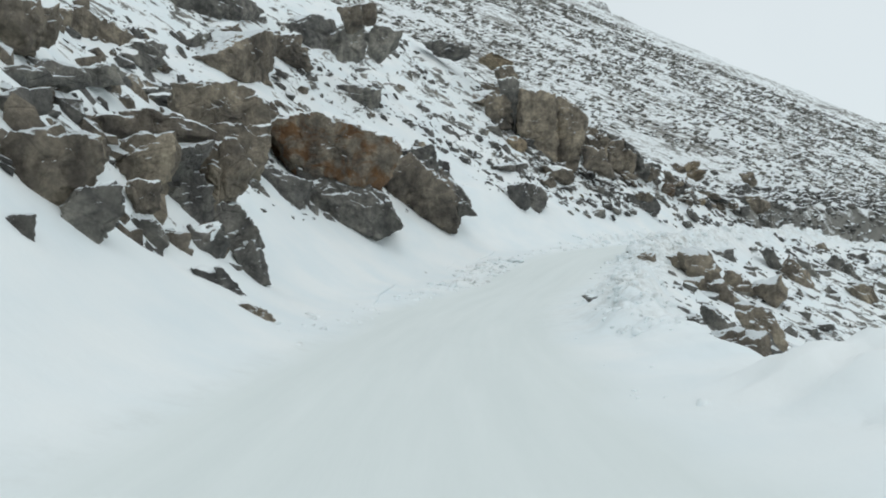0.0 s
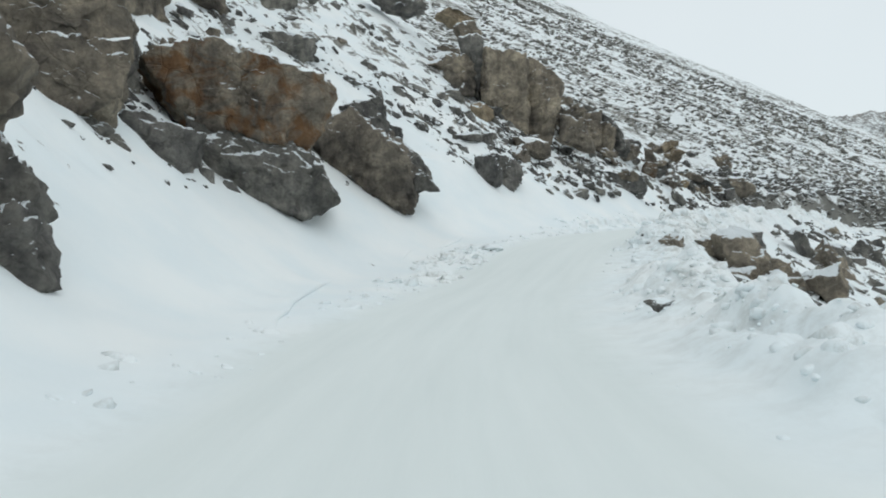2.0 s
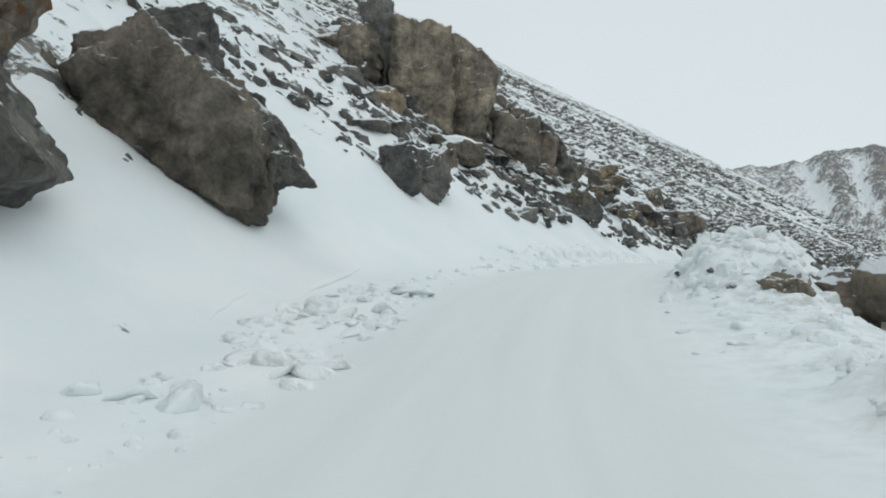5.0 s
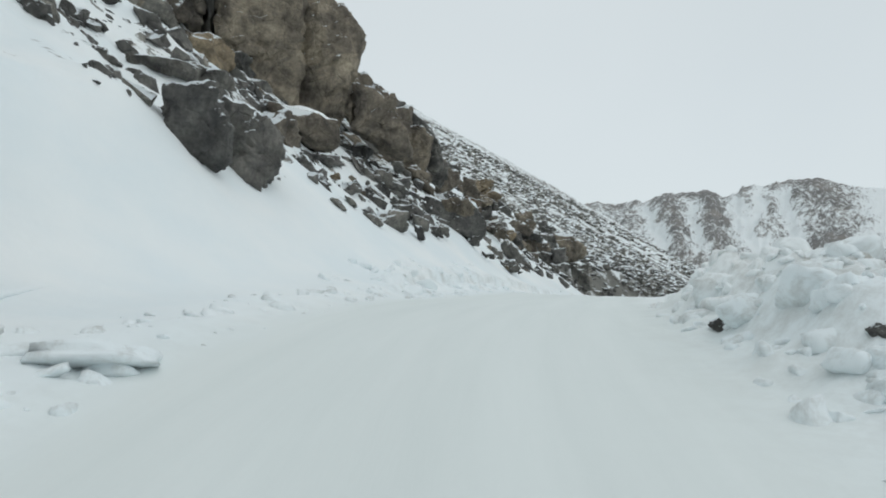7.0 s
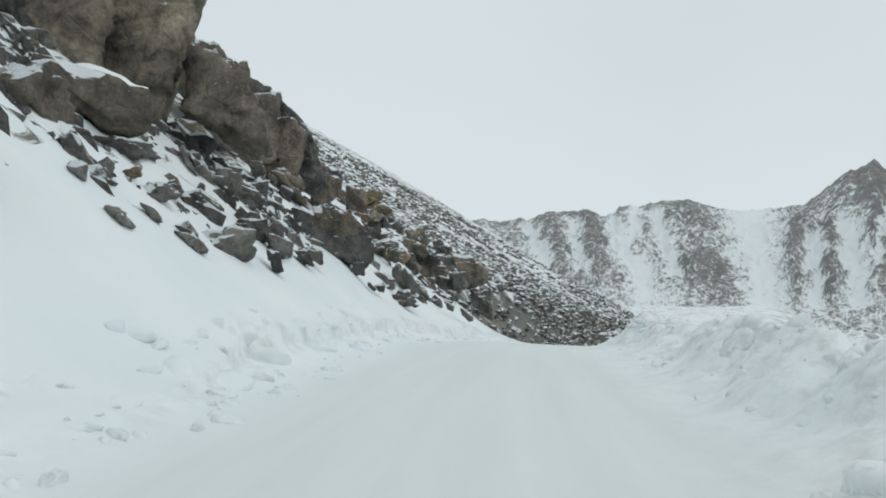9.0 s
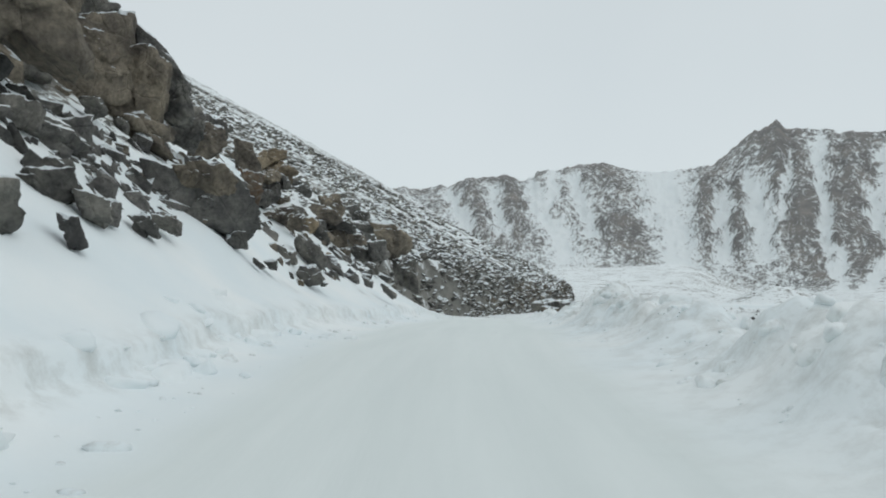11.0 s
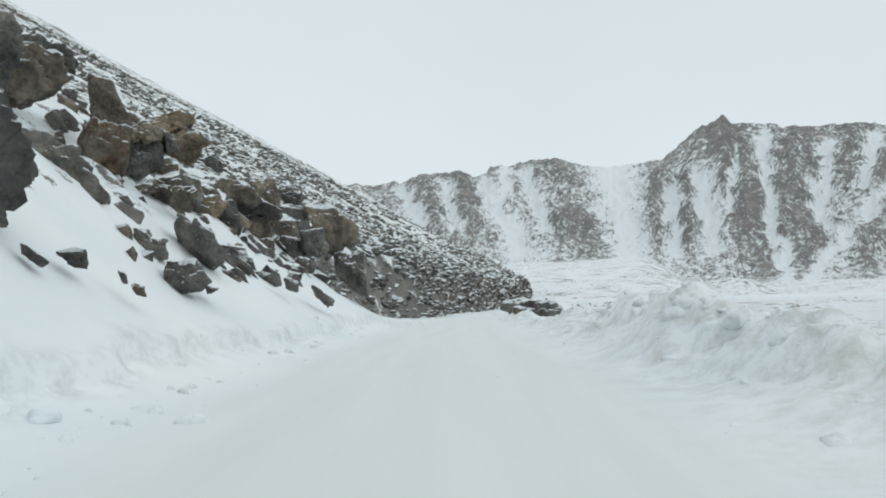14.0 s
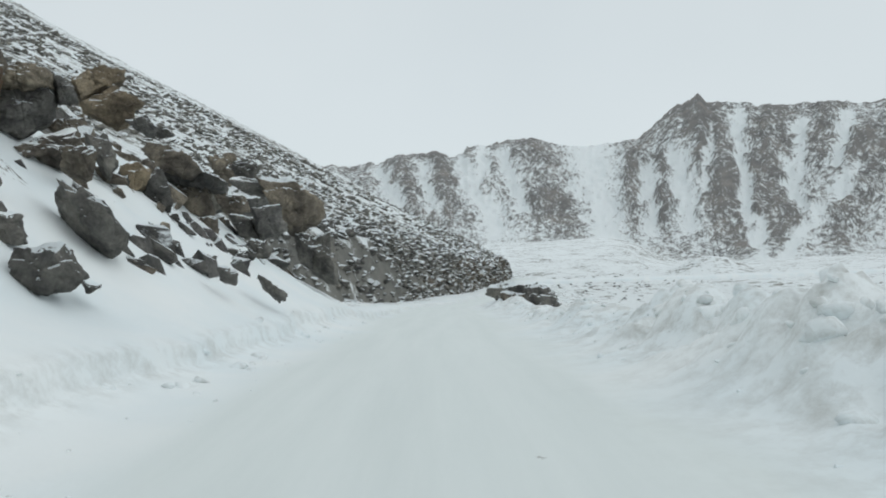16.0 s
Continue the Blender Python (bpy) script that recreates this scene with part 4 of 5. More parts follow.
block((41.01, 98.36, 4.76), -31, 1.41, [(-0.41, 0.83), (-0.20, -0.64), (0.33, -0.83), (0.41, 0.47)], "dark", seed=76, name="rock_block", parent=crag, level=5)
block((41.84, 97.98, 4.32), -32, 1.80, [(-0.52, -0.40), (0.52, -1.06), (0.31, 1.06), (-0.48, 0.87)], "dark", seed=75, name="foot_block", parent=crag, level=5)
block((36.43, 96.19, 6.60), -25, 1.07, [(-0.63, 0.40), (-0.23, -0.40), (0.63, -0.34), (0.36, 0.25)], "brown", seed=64, name="rock_block", parent=crag, level=5)
block((27.72, 84.69, 4.99), -16, 1.35, [(-0.60, 0.80), (-0.28, -0.07), (-0.11, -0.33), (0.40, -0.80), (0.60, -0.68), (0.55, -0.26), (0.07, 0.28)], "grey", seed=127, level=5)
block((27.90, 88.74, 6.98), -14, 1.18, [(-0.69, 0.02), (-0.26, -0.30), (0.35, -0.45), (0.69, 0.22), (0.53, 0.45)], "brown", seed=128, level=5)
block((28.28, 87.45, 6.50), -16, 0.69, [(-0.34, -0.09), (0.21, -0.41), (0.34, 0.00), (0.31, 0.41), (-0.33, 0.33)], "brown", seed=129, level=5)
block((29.66, 90.25, 7.20), -17, 0.95, [(-0.37, 0.56), (-0.10, -0.05), (0.22, -0.56), (0.37, -0.09), (0.24, 0.27)], "dark", seed=130, level=5)
block((33.37, 101.85, 12.09), -17, 1.54, [(-0.91, 0.02), (-0.57, -0.67), (0.75, 0.06), (0.91, 0.67), (-0.33, 0.57)], "tan", seed=131, level=5)
block((33.67, 101.28, 11.02), -18, 1.71, [(-1.01, 0.13), (-0.87, -0.32), (0.11, -0.82), (0.70, -0.56), (1.01, 0.25), (-0.00, 0.82)], "tan", seed=132, level=5)
block((33.41, 97.38, 9.52), -20, 0.81, [(-0.47, 0.17), (0.04, -0.24), (0.44, -0.34), (0.47, -0.01), (0.12, 0.34)], "dark", seed=144, level=5)
block((31.18, 91.81, 6.77), -19, 0.83, [(-0.42, 0.31), (-0.28, -0.49), (0.25, -0.25), (0.42, 0.27), (0.05, 0.49)], "tan", seed=134, level=5)
block((31.42, 86.20, 3.66), -25, 0.50, [(-0.22, 0.25), (-0.14, -0.08), (0.17, -0.25), (0.22, 0.05)], "dark", seed=141, level=5)
block((33.42, 87.47, 3.27), -28, 0.64, [(-0.34, 0.38), (-0.14, 0.01), (0.28, -0.38), (0.34, -0.14)], "grey", seed=142, level=5)
block((34.76, 92.42, 4.24), -26, 0.69, [(-0.37, 0.41), (-0.26, -0.04), (0.29, -0.41), (0.37, 0.26)], "dark", seed=140, level=5)
block((32.61, 90.06, 4.11), -24, 0.50, [(-0.29, 0.24), (-0.11, -0.12), (0.23, -0.24), (0.29, 0.15)], "dark", seed=196, level=5)
block((36.82, 94.76, 4.60), -27, 0.73, [(-0.32, 0.43), (-0.13, -0.43), (0.32, -0.23), (0.16, 0.28)], "dark", seed=139, level=5)
block((28.40, 88.94, 8.62), -15, 0.60, [(-0.25, 0.35), (-0.09, -0.35), (0.25, -0.23), (0.09, 0.19)], "dark", seed=60, level=5)
block((-18.06, 59.75, 20.52), 66, 6.31, [(-5.45, -0.43), (-4.35, -1.54), (-1.40, -1.49), (4.01, 0.10), (6.29, 1.44), (3.32, 2.22)], "dark", seed=78, level=5)
block((-15.67, 55.43, 17.30), 65, 2.20, [(-1.56, -0.24), (-0.99, -0.70), (0.51, -0.54), (1.46, 0.31), (1.16, 1.07)], "brown", seed=79, level=5)
block((-16.05, 50.65, 15.27), 67, 2.11, [(-1.39, -0.08), (-0.87, -0.76), (0.50, -0.67), (1.49, 0.06), (0.92, 0.95), (-0.58, 0.60)], "grey", seed=80, level=5)
block((-13.33, 51.39, 14.32), 64, 5.44, [(-3.97, -0.68), (-1.70, -1.64), (0.79, -1.73), (1.98, -1.32), (2.93, 0.65), (3.60, 2.60), (0.86, 2.12)], "brown", seed=81, level=5)
block((-12.25, 60.74, 17.17), 60, 3.08, [(-1.77, 0.65), (-1.16, -0.75), (0.14, -1.15), (1.35, -1.46), (1.65, -0.16), (1.19, 1.34), (-0.48, 1.62)], "brown", seed=82, level=5)
block((-10.76, 68.07, 20.56), 46, 3.66, [(-2.15, 0.70), (-1.58, -1.75), (1.22, -1.65), (2.21, -0.19), (1.26, 1.66), (-0.62, 1.61)], "grey", seed=83, level=5)
block((-8.10, 69.17, 20.21), 54, 3.81, [(-1.67, -2.34), (0.97, -1.33), (1.61, 0.10), (1.03, 2.55), (-1.62, 0.42)], "grey", seed=84, level=5)
block((-5.51, 59.00, 19.73), 5, 1.24, [(-0.56, 0.61), (-0.36, -0.69), (0.51, -0.68), (0.52, 0.72)], "brown", seed=85, level=4)
block((-6.67, 57.04, 18.89), 7, 1.68, [(-0.88, 0.61), (-0.27, -0.85), (0.78, -0.61), (0.59, 0.86)], "brown", seed=86, level=4)
block((-4.56, 59.66, 17.75), 4, 2.37, [(-1.16, 0.58), (-0.96, -0.96), (-0.39, -1.18), (1.03, 0.16), (1.39, 0.82), (-0.50, 1.02)], "grey", seed=87, level=5)
block((-10.47, 19.57, 5.95), 82, 1.53, [(-1.34, -0.42), (-0.55, -0.33), (0.64, -0.03), (1.99, 0.36), (-0.13, 0.24), (-1.33, -0.15)], "grey", seed=88, level=4)
block((-10.89, 22.47, 6.66), 79, 1.03, [(-0.73, -0.20), (-0.01, -0.41), (0.77, -0.05), (0.51, 0.37), (-0.48, 0.30)], "grey", seed=89, level=4)
block((-12.28, 27.81, 7.96), 76, 1.45, [(-1.16, -0.00), (-0.88, -0.53), (0.64, -0.22), (1.24, 0.33), (0.34, 0.44)], "grey", seed=90, level=4)
block((-8.82, 16.15, 4.71), 83, 1.12, [(-0.87, -0.06), (-0.55, -0.34), (0.16, -0.28), (0.74, 0.07), (0.85, 0.47), (0.17, 0.27)], "dark", seed=91, level=4)
block((-14.13, 38.11, 9.43), 71, 1.05, [(-0.92, 0.03), (-0.11, -0.31), (0.75, -0.01), (0.76, 0.42)], "grey", seed=92, level=4)
block((-11.96, 38.16, 8.43), 67, 2.43, [(-2.14, 0.16), (-0.80, -0.71), (0.44, -0.81), (2.48, 0.37), (1.56, 0.60), (-1.37, 0.57)], "dark", seed=93, level=5)
block((-10.94, 39.45, 7.83), 65, 4.14, [(-2.95, -0.10), (0.98, -1.60), (2.01, -1.34), (2.34, 1.14), (1.97, 1.99)], "dark", seed=94, level=5)
block((-12.82, 46.36, 11.11), 65, 1.09, [(-1.21, 0.16), (0.03, -0.26), (1.07, -0.18), (0.55, 0.32)], "dark", seed=95, level=4)
block((-9.56, 23.32, 5.34), 74, 1.41, [(-1.08, 0.14), (-0.73, -0.47), (0.97, -0.15), (1.12, 0.54)], "brown", seed=96, level=4)
block((-10.66, 30.40, 6.60), 70, 1.79, [(-1.53, 0.05), (-1.24, -0.61), (1.82, -0.19), (1.10, 0.24), (-0.43, 0.45)], "brown", seed=97, level=4)
block((-7.46, 19.50, 1.97), 24, 0.74, [(-0.41, -0.19), (0.13, -0.46), (0.41, -0.24), (0.01, 0.29), (-0.40, 0.46)], "dark", seed=98, level=5)
block((-7.25, 20.54, 1.58), 21, 0.68, [(-0.41, 0.35), (-0.24, -0.09), (0.11, -0.42), (0.35, -0.25), (0.41, 0.42)], "brown", seed=99, level=5)
block((-5.80, 19.57, 0.58), 18, 0.94, [(-0.59, 0.43), (-0.04, -0.17), (0.36, -0.49), (0.59, -0.42), (0.48, 0.06), (0.07, 0.49)], "dark", seed=100, level=5)
block((-4.52, 18.35, -0.07), 16, 0.77, [(-0.48, 0.05), (0.21, -0.33), (0.48, -0.35), (0.36, -0.00), (-0.21, 0.35), (-0.48, 0.33)], "brown", seed=101, level=5)
block((-7.30, 18.50, 1.39), 24, 0.50, [(-0.28, 0.20), (-0.23, -0.22), (0.28, -0.18), (0.07, 0.22)], "brown", seed=102, level=5)
block((-7.97, 17.45, 2.07), 28, 0.70, [(-0.34, -0.34), (-0.03, -0.44), (0.34, -0.17), (0.27, 0.29), (-0.29, 0.44)], "dark", seed=103, level=5)
block((-7.84, 18.05, 2.79), 27, 0.60, [(-0.25, 0.18), (-0.08, -0.37), (0.25, -0.10), (0.11, 0.37)], "dark", seed=200, level=5)
block((5.95, 65.20, 8.38), 54, 1.64, [(-2.07, -0.07), (-2.03, -0.25), (0.16, -0.41), (1.30, -0.32), (2.61, 0.28), (1.86, 0.59), (-0.81, 0.17)], "dark", seed=107, level=4)
block((7.25, 71.71, 11.05), 49, 1.59, [(-0.89, 0.33), (-0.60, -0.44), (0.17, -0.75), (0.86, -0.40), (0.67, 0.56), (0.15, 0.86)], "tan", seed=108, level=4)
block((5.15, 71.96, 12.47), 55, 1.24, [(-0.81, 0.38), (-0.54, -0.18), (0.25, -0.51), (0.82, -0.37), (0.74, 0.01), (-0.28, 0.54)], "grey", seed=109, level=4)
block((5.52, 73.95, 13.32), 54, 0.88, [(-0.75, -0.14), (0.19, -0.24), (0.70, 0.10), (0.06, 0.36)], "grey", seed=110, level=4)
block((6.19, 74.75, 13.18), 52, 0.76, [(-0.58, -0.09), (0.09, -0.24), (0.52, 0.06), (0.13, 0.34)], "brown", seed=111, level=4)
block((4.32, 78.47, 16.51), 56, 3.00, [(-2.52, -0.50), (-0.86, -0.68), (0.55, -0.59), (1.72, 0.25), (2.14, 1.13), (1.24, 1.45)], "brown", seed=112, level=5)
block((8.55, 73.97, 11.55), 46, 1.19, [(-0.83, 0.39), (-0.58, -0.16), (0.27, -0.51), (0.89, -0.30), (0.29, 0.27)], "grey", seed=113, level=4)
block((11.39, 69.34, 6.83), 38, 1.12, [(-1.21, 0.02), (-0.26, -0.24), (1.14, -0.05), (0.78, 0.36)], "dark", seed=114, level=4)
block((13.74, 67.49, 4.39), 31, 0.93, [(-0.72, -0.13), (0.21, -0.35), (0.61, -0.25), (0.54, 0.37), (-0.14, 0.37)], "grey", seed=115, level=4)
block((15.27, 70.81, 5.20), 30, 0.83, [(-0.58, 0.14), (-0.41, -0.04), (0.07, -0.29), (0.62, -0.22), (0.30, 0.36)], "dark", seed=116, level=4)
block((15.31, 73.54, 6.80), 31, 1.30, [(-1.26, 0.23), (-0.91, -0.04), (0.78, -0.33), (1.30, -0.25), (0.35, 0.40)], "grey", seed=117, level=4)
block((13.30, 69.34, 5.62), 34, 0.81, [(-0.71, 0.10), (-0.28, -0.11), (0.59, -0.23), (0.71, -0.05), (-0.19, 0.28)], "dark", seed=118, level=4)
block((12.00, 67.36, 5.49), 36, 0.62, [(-0.52, -0.12), (0.12, -0.19), (0.48, 0.05), (0.06, 0.24)], "grey", seed=119, level=4)
block((16.33, 71.10, 4.79), -20, 0.51, [(-0.28, -0.09), (0.15, -0.27), (0.22, 0.19), (0.01, 0.24)], "dark", seed=120, level=4)
block((18.10, 73.11, 4.79), -22, 0.48, [(-0.27, 0.20), (-0.02, -0.13), (0.25, -0.23), (0.07, 0.22)], "dark", seed=121, level=4)
block((16.23, 79.93, 9.90), -15, 0.80, [(-0.41, -0.01), (-0.13, -0.26), (0.28, -0.36), (0.38, 0.06), (-0.05, 0.44)], "grey", seed=122, level=4)
block((17.63, 78.94, 8.73), -18, 0.63, [(-0.37, 0.23), (-0.06, -0.29), (0.33, -0.13), (0.16, 0.27)], "grey", seed=123, level=4)
block((25.64, 82.62, 4.66), -17, 0.69, [(-0.38, 0.35), (-0.32, -0.32), (0.09, -0.35), (0.38, -0.35), (0.26, 0.10), (-0.21, 0.31)], "grey", seed=124, level=5)
block((26.06, 81.48, 3.84), -19, 0.86, [(-0.48, -0.08), (-0.08, -0.36), (0.37, -0.32), (0.48, -0.14), (0.20, 0.30), (-0.14, 0.36), (-0.37, 0.31)], "dark", seed=125, level=5)
block((26.88, 81.92, 3.55), -21, 0.50, [(-0.14, 0.12), (-0.04, -0.12), (0.14, -0.01)], "dark", seed=126, level=4)
block((31.89, 103.07, 12.05), -17, 1.67, [(-1.11, 0.53), (0.03, -0.57), (0.99, -0.66), (0.81, 0.09), (-0.35, 0.67)], "brown", seed=133, level=4)
block((38.44, 101.55, 7.25), -26, 0.92, [(-0.38, 0.25), (-0.24, -0.56), (0.40, -0.20), (0.20, 0.54)], "grey", seed=135, level=4)
block((44.54, 109.54, 8.00), 20, 1.70, [(-1.42, 0.16), (-0.25, -0.58), (1.27, -0.12), (0.89, 0.61)], "grey", seed=136, level=4)
block((42.47, 106.68, 9.48), -28, 1.15, [(-0.57, 0.37), (-0.24, -0.57), (0.61, -0.32), (0.11, 0.55)], "dark", seed=137, level=4)
block((49.98, 124.87, 12.33), -26, 2.37, [(-1.22, 0.88), (-0.77, -0.19), (0.17, -1.17), (1.22, -0.58), (0.67, 1.14)], "brown", seed=138, level=5)
block((39.77, 111.66, 12.23), -23, 1.02, [(-0.63, 0.22), (-0.11, -0.39), (0.65, -0.30), (0.06, 0.42)], "dark", seed=143, level=4)
block((23.33, 77.33, 3.73), -15, 0.19, [(-0.09, 0.12), (-0.01, -0.08), (0.07, -0.10), (0.05, 0.04)], "dark", seed=145, level=4)
block((23.51, 77.06, 3.49), -16, 0.22, [(-0.12, 0.11), (-0.04, -0.06), (0.10, -0.11), (0.08, 0.06)], "tan", seed=146, level=4)
block((22.44, 76.69, 4.02), 44, 0.39, [(-0.28, 0.07), (-0.16, -0.03), (0.18, -0.15), (0.27, -0.05), (0.05, 0.16)], "dark", seed=147, level=4)
block((13.37, 43.46, 0.62), -17, 1.03, [(-0.63, 0.29), (-0.33, -0.42), (0.59, -0.36), (0.44, 0.44)], "brown", seed=148, level=4)
block((14.46, 42.29, -0.05), -19, 1.92, [(-1.25, 1.12), (-0.96, 0.23), (-0.52, -0.46), (1.24, -1.13), (0.81, -0.14), (0.09, 1.17)], "brown", seed=149, level=5)
block((13.31, 40.33, -0.65), -18, 0.89, [(-0.66, 0.30), (-0.18, -0.12), (0.58, -0.53), (0.39, 0.48)], "brown", seed=150, level=4)
block((14.65, 39.85, -1.12), -20, 1.50, [(-0.76, 0.57), (-0.49, -0.23), (0.36, -0.72), (0.81, -0.30), (-0.06, 0.72)], "brown", seed=151, level=4)
block((17.24, 44.44, -0.77), -21, 1.65, [(-0.75, 0.80), (-0.61, -0.26), (0.46, -0.87), (0.83, -0.50), (-0.14, 0.87)], "brown", seed=152, level=4)
block((11.43, 27.58, -1.43), -23, 1.35, [(-0.87, 0.77), (-0.50, 0.02), (0.07, -0.58), (0.66, -0.86), (0.79, -0.51), (0.02, 0.62), (-0.49, 0.86)], "brown", seed=153, level=5)
block((11.05, 26.58, -2.03), -23, 0.80, [(-0.52, 0.27), (-0.25, -0.05), (0.20, -0.49), (0.51, -0.18), (0.03, 0.49)], "dark", seed=154, level=4)
block((10.69, 30.02, -1.43), -20, 0.78, [(-0.41, -0.22), (0.05, -0.50), (0.51, -0.37), (-0.04, 0.43), (-0.40, 0.54)], "dark", seed=155, level=4)
block((6.47, 19.79, -0.41), -18, 0.37, [(-0.28, 0.08), (0.03, -0.12), (0.26, -0.11), (0.00, 0.13)], "grey", seed=156, level=4)
block((18.69, 44.10, -1.30), -23, 1.79, [(-1.01, 0.33), (-0.25, -0.38), (0.34, -0.82), (0.82, -0.30), (0.51, 0.93)], "brown", seed=157, level=4)
block((23.25, 54.21, 0.30), -23, 1.60, [(-0.72, 0.79), (0.01, -0.42), (0.55, -1.02), (0.56, -0.22), (0.02, 0.98)], "grey", seed=158, level=4)
block((24.75, 53.44, -0.76), -25, 2.28, [(-1.12, 0.24), (0.94, -1.20), (0.91, -0.53), (-0.39, 1.31)], "brown", seed=159, level=5)
block((26.77, 55.67, -0.71), -26, 2.06, [(-0.93, 1.13), (-0.38, -0.19), (0.35, -1.09), (0.98, -0.92), (-0.18, 1.00)], "grey", seed=160, level=5)
block((34.84, 70.51, 1.11), -26, 1.22, [(-0.69, 0.17), (0.10, -0.57), (0.61, -0.21), (0.11, 0.58)], "brown", seed=161, level=4)
block((32.31, 61.80, -0.58), -28, 2.27, [(-1.09, 0.40), (-0.69, -0.61), (0.32, -1.06), (1.20, -0.73), (0.33, 0.49), (-0.47, 1.18)], "dark", seed=162, level=5)
block((39.13, 72.24, -0.05), -28, 1.68, [(-0.90, 0.64), (-0.58, -0.27), (-0.11, -0.80), (0.92, -0.16), (0.60, 0.74)], "grey", seed=163, level=4)
block((39.29, 69.07, -1.18), -30, 1.93, [(-1.31, 0.25), (0.24, -0.76), (1.13, -0.25), (0.26, 0.77)], "grey", seed=164, level=5)
block((29.89, 54.57, -2.32), -29, 1.92, [(-1.00, 0.69), (-0.57, 0.01), (0.30, -0.98), (0.87, -0.68), (0.67, 0.99)], "brown", seed=165, level=5)
block((18.90, 51.21, 0.76), -20, 1.15, [(-0.73, 0.27), (0.04, -0.49), (0.58, -0.38), (0.41, 0.53)], "grey", seed=166, level=4)
block((21.21, 42.95, -3.14), -26, 0.78, [(-0.74, 0.09), (-0.25, -0.21), (0.66, -0.11), (0.46, 0.23)], "dark", seed=167, level=4)
block((24.03, 43.66, -3.94), -29, 0.89, [(-0.50, 0.11), (-0.16, -0.39), (0.46, -0.26), (0.27, 0.44)], "dark", seed=168, level=4)
block((-6.31, 61.41, 13.74), 6, 2.43, [(-1.52, 1.02), (-0.77, -0.43), (0.35, -1.10), (1.12, -0.55), (1.27, 0.59)], "grey", seed=169, level=5)
block((0.76, 81.28, 22.69), -1, 2.92, [(-2.56, 0.81), (-1.07, -0.53), (0.73, -0.86), (2.35, -0.46), (1.35, 0.88)], "grey", seed=170, level=5)
block((5.81, 79.41, 21.09), -4, 2.17, [(-1.55, 0.10), (0.32, -0.71), (1.61, -0.28), (-0.54, 0.78)], "tan", seed=171, level=5)
block((6.59, 75.81, 18.63), -5, 1.96, [(-1.01, 0.80), (-0.47, -1.01), (1.04, -0.38), (0.39, 0.87)], "brown", seed=172, level=5)
block((5.99, 81.50, 17.66), -4, 3.10, [(-1.64, 1.34), (-0.63, -0.32), (0.85, -1.56), (1.58, -0.55), (-0.01, 1.41)], "brown", seed=173, level=5)
block((5.63, 74.82, 14.15), -4, 2.40, [(-1.27, 0.91), (-0.19, -1.27), (1.02, -0.86), (0.94, 1.24)], "brown", seed=174, level=5)
block((12.25, 45.28, 1.71), -45, 0.29, [(-0.15, 0.06), (-0.07, -0.14), (0.14, -0.07), (0.08, 0.14)], "grey", seed=175, level=4)
block((10.74, 44.47, 1.19), -44, 0.20, [(-0.10, 0.02), (0.00, -0.09), (0.11, -0.02), (-0.01, 0.09)], "grey", seed=176, level=4)
block((10.20, 44.25, 0.69), -42, 0.22, [(-0.13, -0.02), (0.01, -0.09), (0.12, -0.02), (0.01, 0.11)], "grey", seed=177, level=4)
block((10.67, 43.50, 0.81), -47, 0.24, [(-0.13, 0.05), (-0.03, -0.11), (0.14, -0.07), (-0.01, 0.11)], "grey", seed=178, level=4)
block((11.33, 42.66, 0.81), -45, 0.80, [(-0.47, 0.15), (-0.24, -0.31), (0.47, -0.34), (0.41, 0.13), (-0.04, 0.34)], "brown", seed=179, level=5)
block((5.06, 26.56, -0.25), -33, 0.30, [(-0.27, 0.06), (0.05, -0.15), (0.28, 0.06), (-0.11, 0.10)], "dark", seed=181, level=4)
block((11.48, 47.27, 1.16), -52, 0.21, [(-0.11, 0.02), (-0.00, -0.11), (0.10, 0.02), (0.00, 0.10)], "grey", seed=182, level=4)
block((0.33, 61.93, 8.38), 4, 1.39, [(-1.18, 0.56), (0.24, -0.28), (0.97, -0.55), (0.86, -0.23), (-0.27, 0.43)], "dark", seed=187, level=4)
block((7.66, 70.18, 9.15), -8, 1.68, [(-1.44, 0.59), (-1.30, 0.17), (-0.16, -0.38), (1.26, -0.57), (1.55, -0.34), (-0.17, 0.43)], "grey", seed=188, level=4)
block((19.02, 81.28, 8.70), -10, 0.49, [(-0.27, 0.26), (0.03, -0.23), (0.20, -0.25), (0.18, 0.19)], "dark", seed=189, level=4)
block((19.92, 81.64, 8.63), -12, 1.49, [(-0.76, 0.67), (-0.47, 0.02), (0.82, -0.73), (0.40, -0.08), (-0.35, 0.53)], "brown", seed=190, level=4)
block((20.10, 76.22, 5.87), -16, 1.82, [(-1.55, 0.93), (-1.28, 0.15), (-0.42, -0.72), (1.17, -1.04), (1.39, -0.87), (1.22, 0.11), (0.89, 0.58), (0.38, 0.91), (-0.83, 0.96)], "grey", seed=191, level=5)
block((20.12, 76.21, 6.38), -16, 0.95, [(-0.86, 0.40), (-0.80, -0.06), (-0.07, -0.44), (0.83, -0.41), (0.83, 0.11), (0.32, 0.40)], "brown", seed=192, level=5)
block((20.90, 75.81, 4.69), -19, 0.48, [(-0.32, -0.05), (-0.09, -0.23), (0.29, -0.20), (0.28, 0.25), (-0.08, 0.18)], "dark", seed=193, level=4)
block((17.34, 72.05, 4.63), -10, 0.55, [(-0.32, 0.19), (0.12, -0.21), (0.29, -0.25), (0.23, 0.01), (-0.00, 0.24)], "dark", seed=194, level=4)
